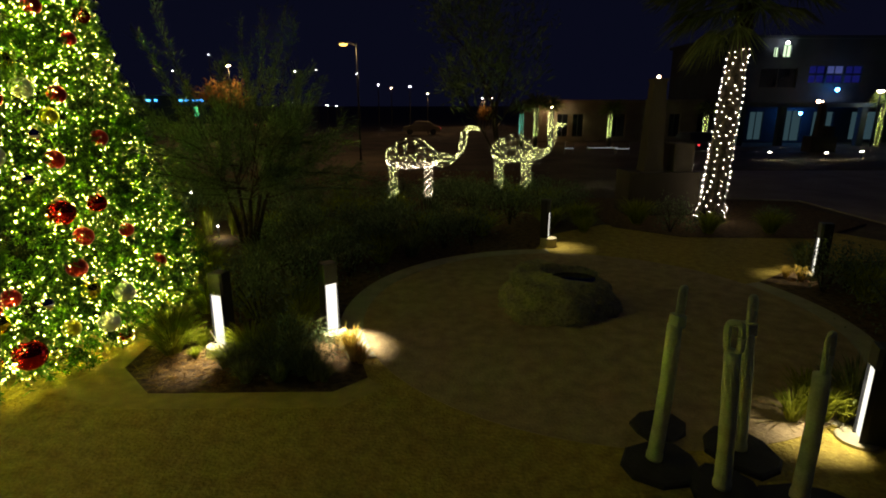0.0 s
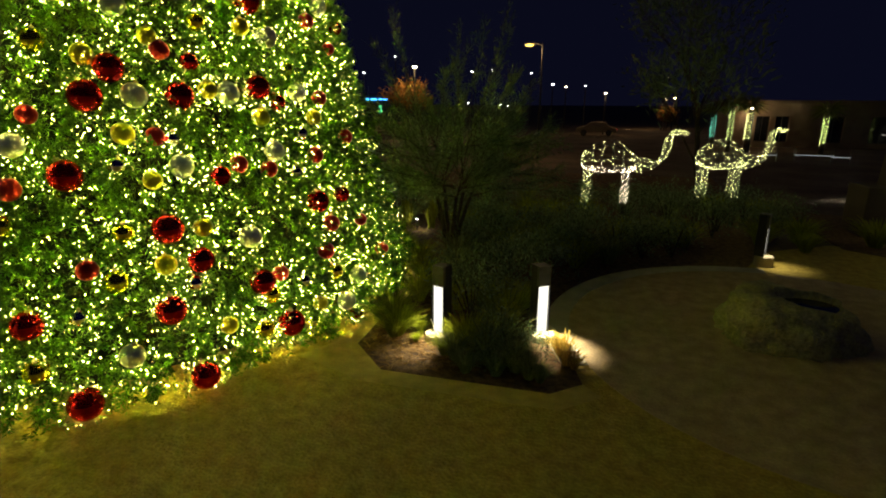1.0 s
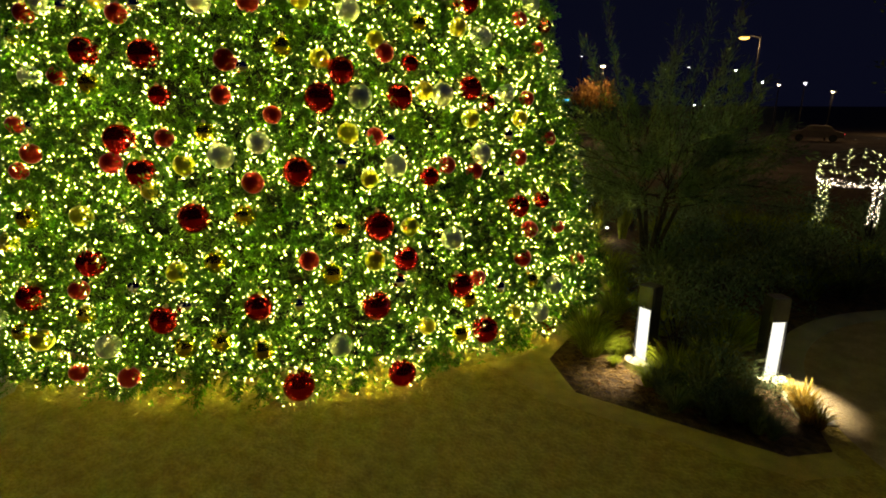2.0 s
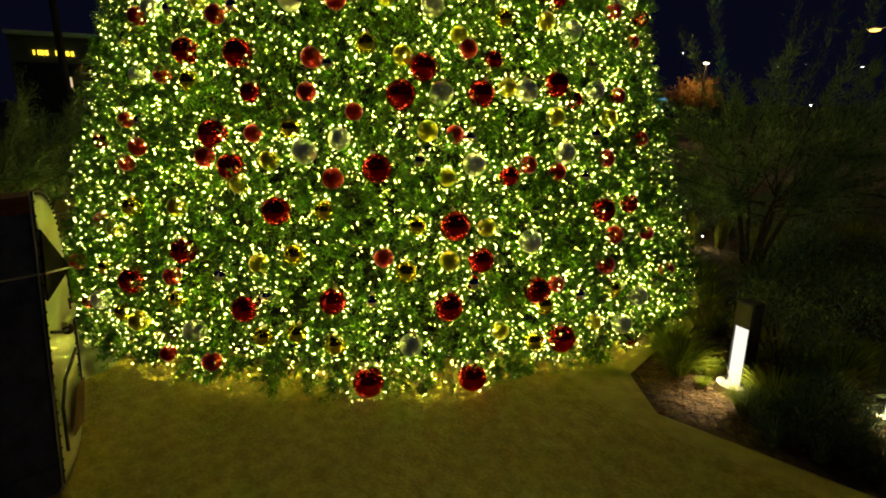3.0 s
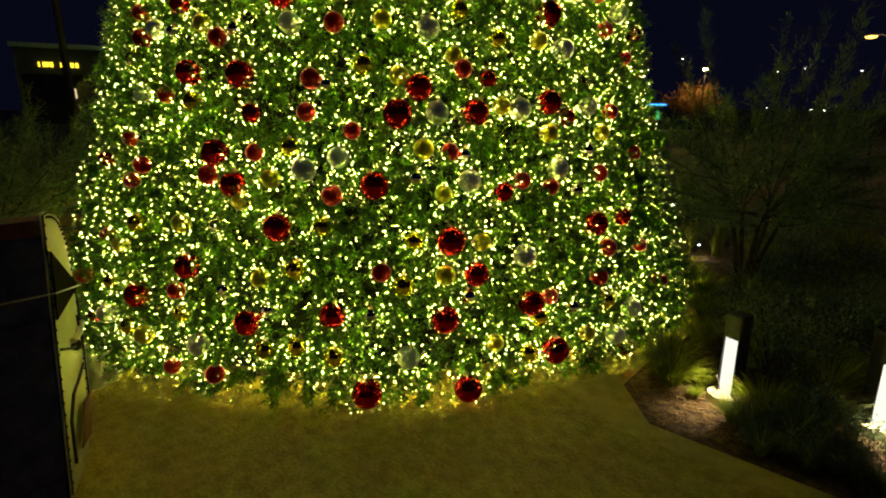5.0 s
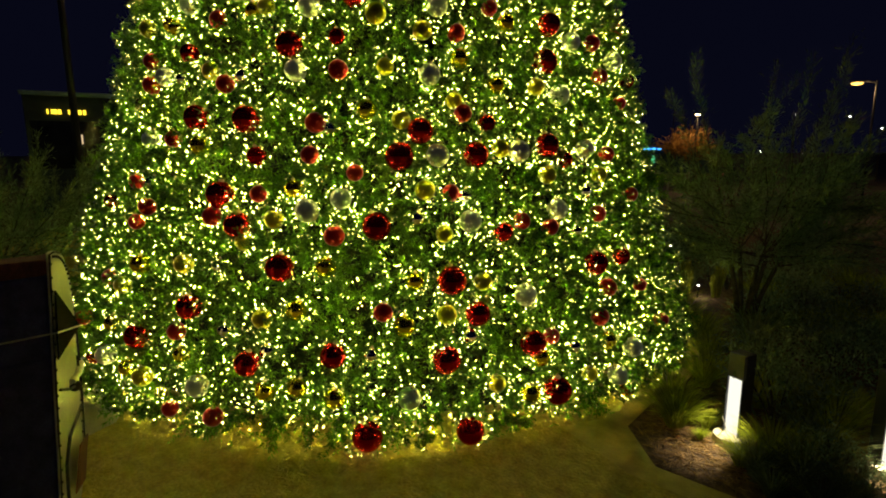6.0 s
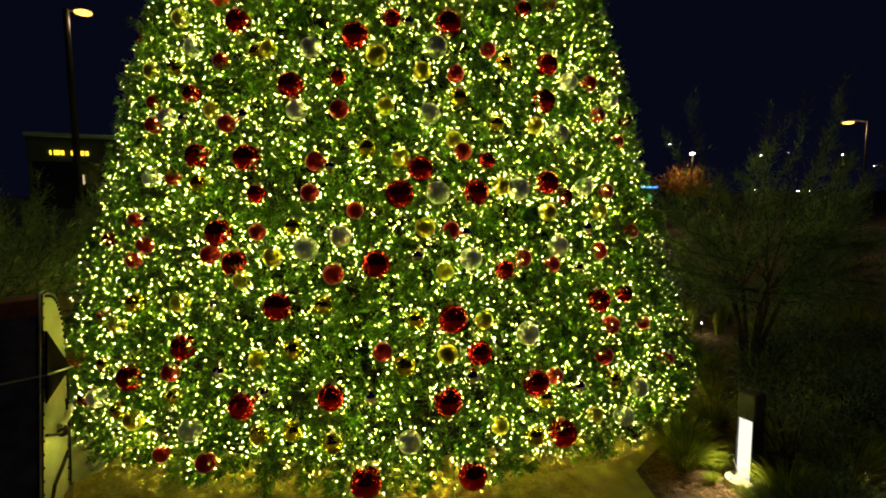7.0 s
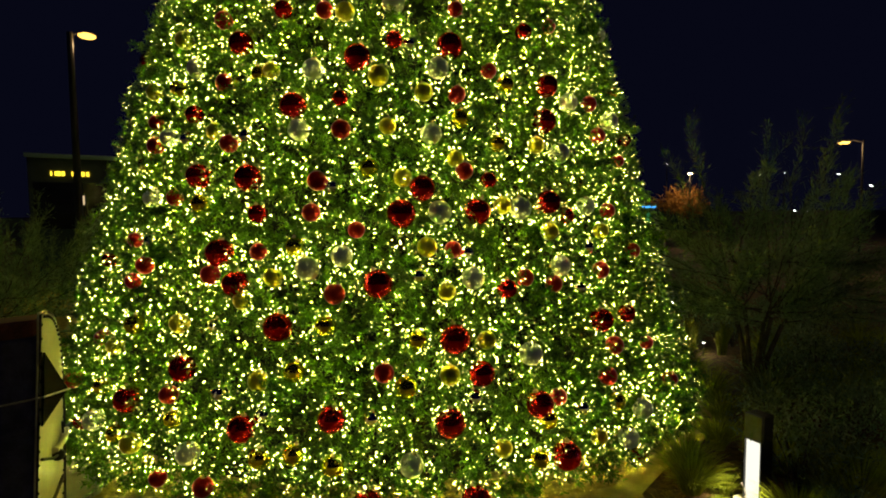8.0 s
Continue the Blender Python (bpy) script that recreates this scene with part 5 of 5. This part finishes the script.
def lit_trunk(x, y, z0, z1, mat, r=0.15):
    ob = thing("wrapped_palm", pose(x, y, 0), "distant palm trunk wrapped in green-white lights", "palm tree", "far wrapped palms")
    bm = bmesh.new()
    tube(bm, [(0, 0, -0.05), (0.03, 0, z1 * 0.5), (0.05, 0, z1 + 0.3)], [r * 1.1, r, r * 0.8], 10)
    part("trunk", bm, PALM_BARK, ob)
    g = random.Random(int(x * 10))
    pt = []
    for k in range(110):
        a = 2 * math.pi * k / 10
        pt.append((r * 1.1 * math.cos(a), r * 1.1 * math.sin(a), z0 + (z1 - z0) * k / 110 + g.uniform(-0.05, 0.05)))
    part("light_wrap", bulbs("light_wrap", pt, 0.014, mat), mat, ob)["kind"] = "stuff"
    base, tip = [], []
    for k in range(150):
        a, t = g.uniform(0, 6.28), g.uniform(-0.7, 1.0)
        base.append((0.05, 0, z1 + 0.4))
        tip.append((0.05 + 1.3 * math.cos(a) * math.cos(t), 1.3 * math.sin(a) * math.cos(t), z1 + 0.4 + 1.1 * math.sin(t)))
    part("crown", blades_mesh("crown", base, tip, 0.07, FROND, 0.15), FROND, ob)


for x, y, z0, z1, mat in ((7.0, 44, 1.0, 2.5, FAR_TEAL), (8.15, 44, 0.7, 2.9, FAR_GLOW), (9.3, 44, 0.9, 2.7, CAMEL_GLOW_B), (14.1, 44, 0.6, 2.4, FAR_GLOW), (21.8, 44, 0.3, 2.35, FAR_GLOW), (36.0, 44, 0.0, 3.0, FAR_GLOW)):
    lit_trunk(x, y, z0, z1, mat)


def facade(name, x0, x1, y, depth, h, mat, label, windows, fascia=None):
    """A building with its front on the line y and real window openings set into it."""
    ob = thing(name, pose(0, 0, 0), label, "building")
    bm = bmesh.new()
    xs = sorted({x0, x1, *[w[0] for w in windows], *[w[2] for w in windows]})
    zs = sorted({0.0, h, *[w[1] for w in windows], *[w[3] for w in windows]})
    for a, b in zip(xs, xs[1:]):
        for c0, c1 in zip(zs, zs[1:]):
            mx, mz = (a + b) / 2, (c0 + c1) / 2
            if any(w[0] < mx < w[2] and w[1] < mz < w[3] for w in windows):
                continue
            box(bm, a, y, c0, b, y + 0.3, c1)
    box(bm, x0, y + 0.3, 0, x0 + 0.3, y + depth, h)
    box(bm, x1 - 0.3, y + 0.3, 0, x1, y + depth, h)
    box(bm, x0, y + depth, 0, x1, y + depth + 0.3, h)
    bmesh.ops.remove_doubles(bm, verts=bm.verts[:], dist=0.001)
    part("wall", bm, mat, ob)
    bm = bmesh.new()
    box(bm, x0 - 0.3, y - 0.3, h, x1 + 0.3, y + depth + 0.5, h + 0.25, 0.03)
    part("roof", bm, fascia or mat, ob)
    for a, c0, b, c1, wm in windows:
        bm = bmesh.new()
        box(bm, a, y + 0.2, c0, b, y + 0.24, c1)
        win = part("window", bm, wm, ob)
        bm = bmesh.new()
        box(bm, (a + b) / 2 - 0.03, y + 0.12, c0, (a + b) / 2 + 0.03, y + 0.19, c1)
        box(bm, a, y + 0.12, c0, b, y + 0.19, c0 + 0.06)
        part("mullion", bm, BLACK, win)
    return ob


facade("shop_building", 9.5, 24.0, 50.0, 8, 3.4, TAN_WALL, "low tan shop building with dark windows",
       [(11.2, 0.4, 12.2, 2.4, GLASS_DARK), (12.6, 0.4, 13.6, 2.4, GLASS_DARK), (16.0, 0.4, 17.4, 2.4, GLASS_DARK), (19.2, 0.4, 20.6, 2.4, GLASS_DARK), (21.4, 0.4, 22.4, 2.4, GLASS_DARK)])
facade("shop_building", 24.6, 46.0, 48.0, 10, 8.6, GREY_WALL, "two-storey grey shop building lit blue at its entrance",
       [(25.4, 0.2, 27.0, 2.6, SHOP), (27.6, 0.2, 28.8, 2.6, SHOP), (30.6, 0.1, 32.2, 2.7, SHOP), (33.2, 0.2, 35.0, 2.6, SHOP), (36.6, 0.2, 39.0, 2.6, SHOP),
        (28.9, 7.1, 29.3, 7.9, PALE_WINDOW), (29.7, 7.1, 30.4, 8.1, PALE_WINDOW), (32.2, 5.0, 33.6, 5.65, BLUE_PANEL), (33.75, 5.0, 35.2, 5.65, BLUE_PANEL), (35.35, 5.0, 36.8, 5.65, BLUE_PANEL), (32.2, 5.75, 33.6, 6.4, BLUE_PANEL), (33.75, 5.75, 35.2, 6.4, BLUE_WHITE), (35.35, 5.75, 36.8, 6.4, BLUE_PANEL), (28.0, 4.6, 31.2, 6.2, GLASS_DARK)])


def canopy(x0, x1, y, z):
    ob = thing("shop_canopy", pose(0, 0, 0), "long dark flat canopy on posts before the shops", "canopy")
    bm = bmesh.new()
    box(bm, x0, y, z, x1, y + 3.4, z + 0.35, 0.03)
    part("slab", bm, DARK_WALL, ob)
    for k in range(6):
        bm = bmesh.new()
        xx = x0 + 0.4 + (x1 - x0 - 0.8) * k / 5
        box(bm, xx - 0.25, y + 0.1, -0.05, xx + 0.25, y + 0.6, z, 0.02)
        part("post", bm, DARK_WALL, ob)


canopy(24.6, 42.0, 44.4, 3.0)


def spot_lamp(x, y, z, mat, r, label, bracket=0.4, watts=0, tint=(1.0, 0.55, 0.2)):
    ob = thing("wall_lamp", pose(x, y, z), label, "wall lamp", "wall lamps")
    bm = bmesh.new()
    bmesh.ops.create_uvsphere(bm, u_segments=12, v_segments=8, radius=r)
    part("globe", bm, mat, ob)
    bm = bmesh.new()
    cyl(bm, (0, 0, 0), (0, bracket, 0), 0.03, 0.03, 6)
    part("bracket", bm, BLACK, ob)
    if watts:
        bulb = bpy.data.lights.new("wall_bulb", "POINT")
        bulb.energy, bulb.color, bulb.shadow_soft_size = watts, tint, 0.15
        lo = new("wall_bulb", bulb)
        lo.parent = ob
        lo.location = (0, -0.35, 0)


spot_lamp(10.6, 49.3, 3.0, WARM_LAMP, 0.12, "warm wall lamp on the tan shop wall", 0.7, 11)
spot_lamp(31.35, 47.0, 2.5, BLUE_LAMP, 0.13, "bright blue lamp over the shop entrance", 0.6, 10, (0.05, 0.25, 1.0))
spot_lamp(34.4, 47.3, 4.45, BLUE_LAMP, 0.15, "bright blue lamp under the upper window", 0.6)
spot_lamp(31.0, 44.5, 3.46, RED_WARM, 0.13, "warm lamp at the canopy edge", 0.4)
spot_lamp(29.6, 47.4, 8.2, WHITE_LAMP, 0.12, "small white lamp on the upper wall", 0.6)


def path_light(x, y, z, r=0.05, watts=0):
    ob = thing("path_light", pose(x, y, 0), "small path light glowing low over the ground", "path light", "path lights")
    bm = bmesh.new()
    cyl(bm, (0, 0, -0.05), (0, 0, z), 0.015, 0.012, 8)
    part("stake", bm, BLACK, ob)
    bm = bmesh.new()
    cyl(bm, (0, 0, z + 0.03), (0, 0, z + 0.06), 0.09, 0.03, 12)
    part("hood", bm, BLACK, ob)
    bm = bmesh.new()
    cyl(bm, (0, 0, z), (0, 0, z + 0.03), r, r, 12)
    part("lamp", bm, PATH_LAMP, ob)
    if watts:
        bulb = bpy.data.lights.new("path_bulb", "POINT")
        bulb.energy, bulb.color, bulb.shadow_soft_size = watts, (1.0, 0.9, 0.62), 0.03
        lo = new("path_bulb", bulb)
        lo.parent = ob
        lo.location = (0, 0, z - 0.06)


path_light(-5.36, 13.12, 0.3, 0.016, 1.8)
for x, y, z in ((-6.7, 14.9, 0.85), (8.0, 22.0, 0.4), (14.0, 30, 0.4), (16, 31, 0.4), (20.5, 33, 0.4), (24, 33, 0.35), (27, 34, 0.35), (31, 36, 0.35)):
    path_light(x, y, z, 0.03 if y < 20 else 0.09)


def fence(x0, x1, y):
    ob = thing("rail_fence", pose(0, 0, 0), "pale wooden rail fence along the far lawn", "fence")
    n = int((x1 - x0) / 1.6)
    for k in range(n + 1):
        bm = bmesh.new()
        box(bm, x0 + 1.6 * k - 0.06, y - 0.06, -0.05, x0 + 1.6 * k + 0.06, y + 0.06, 1.78, 0.01)
        part("post", bm, FENCE_PAINT, ob)
    for z in (0.95, 1.3, 1.65):
        bm = bmesh.new()
        box(bm, x0, y - 0.09, z - 0.05, x0 + 1.6 * n, y - 0.06, z + 0.05, 0.01)
        part("rail", bm, FENCE_PAINT, ob)


fence(-21.4, -15.0, 45.0)


def handrail(x0, x1, y):
    ob = thing("handrail", pose(0, 0, 0), "low steel handrail with a thin white light strip", "handrail", "lit handrails")
    for x in (x0, x1):
        bm = bmesh.new()
        cyl(bm, (x, y, -0.05), (x, y, 0.75), 0.025, 0.025, 8)
        part("post", bm, GREY, ob)
    bm = bmesh.new()
    cyl(bm, (x0, y, 0.32), (x1, y, 0.32), 0.03, 0.03, 8)
    rail = part("rail", bm, GREY, ob)
    bm = bmesh.new()
    box(bm, x0, y - 0.05, 0.31, x1, y - 0.032, 0.326)
    part("light_strip", bm, STRIP, rail, "thin white light strip")


handrail(9.0, 9.6, 37.5)
handrail(10.7, 12.8, 38.0)
handrail(12.3, 13.3, 37.0)


def far_store():
    ob = thing("far_store", pose(0, 0, 0), "low dark store far across the car park with blue lights", "building")
    bm = bmesh.new()
    box(bm, -48, 86, 0, -30, 96, 4.6, 0.05)
    part("wall", bm, DARK_WALL, ob)
    for a, b, m in ((-43.6, -42.9, BLUE_BAR), (-42.4, -41.9, BLUE_BAR), (-38.6, -38.1, BLUE_BAR), (-37.8, -36.8, BLUE_BAR), (-36.6, -35.8, BLUE_BAR), (-35.6, -34.9, BLUE_BAR), (-45.5, -44.8, SHOP)):
        bm = bmesh.new()
        box(bm, a, 85.9, 3.75, b, 85.99, 4.0, 0.01)
        part("light_bar", bm, m, ob)
    bm = bmesh.new()
    box(bm, -36.4, 85.9, 1.6, -35.9, 85.99, 2.9)
    part("green_sign", bm, GREEN_SIGN, ob, "small green lit sign")


far_store()


def parked_car(x, y, turn, mat, label):
    ob = thing("parked_car", pose(x, y, 0, 0, 0, turn), label, "car", "parked cars")
    bm = bmesh.new()
    prof = [(-2.1, 0.35), (-2.1, 0.8), (-1.4, 0.95), (-0.9, 1.42), (0.6, 1.42), (1.2, 0.98), (2.0, 0.85), (2.15, 0.4)]
    sides = []
    for yy, k in ((-0.85, 1.0), (0.85, 1.0)):
        sides.append([bm.verts.new((px, yy * (0.8 if pz > 1.2 else 1.0), pz)) for px, pz in prof])
    bm.faces.new(sides[0])
    bm.faces.new(sides[1][::-1])
    for i in range(len(prof)):
        j = (i + 1) % len(prof)
        bm.faces.new((sides[0][i], sides[1][i], sides[1][j], sides[0][j]))
    bmesh.ops.recalc_face_normals(bm, faces=bm.faces[:])
    part("body", bm, mat, ob)
    for wx in (-1.3, 1.3):
        for wy in (-0.8, 0.8):
            bm = bmesh.new()
            cyl(bm, (wx, wy - 0.1, 0.32), (wx, wy + 0.1, 0.32), 0.33, 0.33, 16)
            part("wheel", bm, BLACK, ob)
    for yy in (-0.6, 0.6):
        bm = bmesh.new()
        box(bm, -2.13, yy - 0.06, 0.66, -2.09, yy + 0.06, 0.74)
        part("tail_lamp", bm, RED_LAMP, ob)


parked_car(-22.0, 74.0, 80, GREY_WALL, "grey car parked across the far car park")
parked_car(-1.3, 62.0, 180, TAN_WALL, "pale car parked under a street lamp across the lawn")
parked_car(17.6, 37.0, 90, GREY_WALL, "dark car parked near the shops with red tail lamps")


def bank():
    """Dark low building with a teal fascia; its lettering as plain bars."""
    ob = thing("bank_building", pose(-36.5, 7.8, 0, 0, 0, -103), "dark low building with a teal fascia and a lit yellow sign", "building")
    bm = bmesh.new()
    box(bm, -9.0, -8, 0, 1.5, 0, 6.4, 0.05)
    part("wall", bm, DARK_WALL, ob)
    bm = bmesh.new()
    box(bm, -9.2, 0.0, 6.4, 1.6, 0.35, 6.6, 0.04)
    part("fascia", bm, TEAL, ob, "teal fascia board")
    bm = bmesh.new()
    box(bm, -2.8, 0.0, 2.6, 1.3, 0.12, 5.1, 0.02)
    part("window", bm, GLASS_DARK, ob)
    bm = bmesh.new()
    box(bm, -0.95, 0.12, 3.9, -0.5, 0.16, 4.4)
    part("lit_window", bm, SHOP_WARM, ob)
    for a, b in ((0.44, 0.52), (0.25, 0.33), (0.06, 0.24), (-0.12, 0.03), (-0.58, -0.42), (-0.80, -0.64), (-1.02, -0.86), (-1.22, -1.08)):
        bm = bmesh.new()
        box(bm, a, 0.02, 5.46, b, 0.08, 5.70, 0.02)
        part("sign_bar", bm, SIGN, ob)


bank()
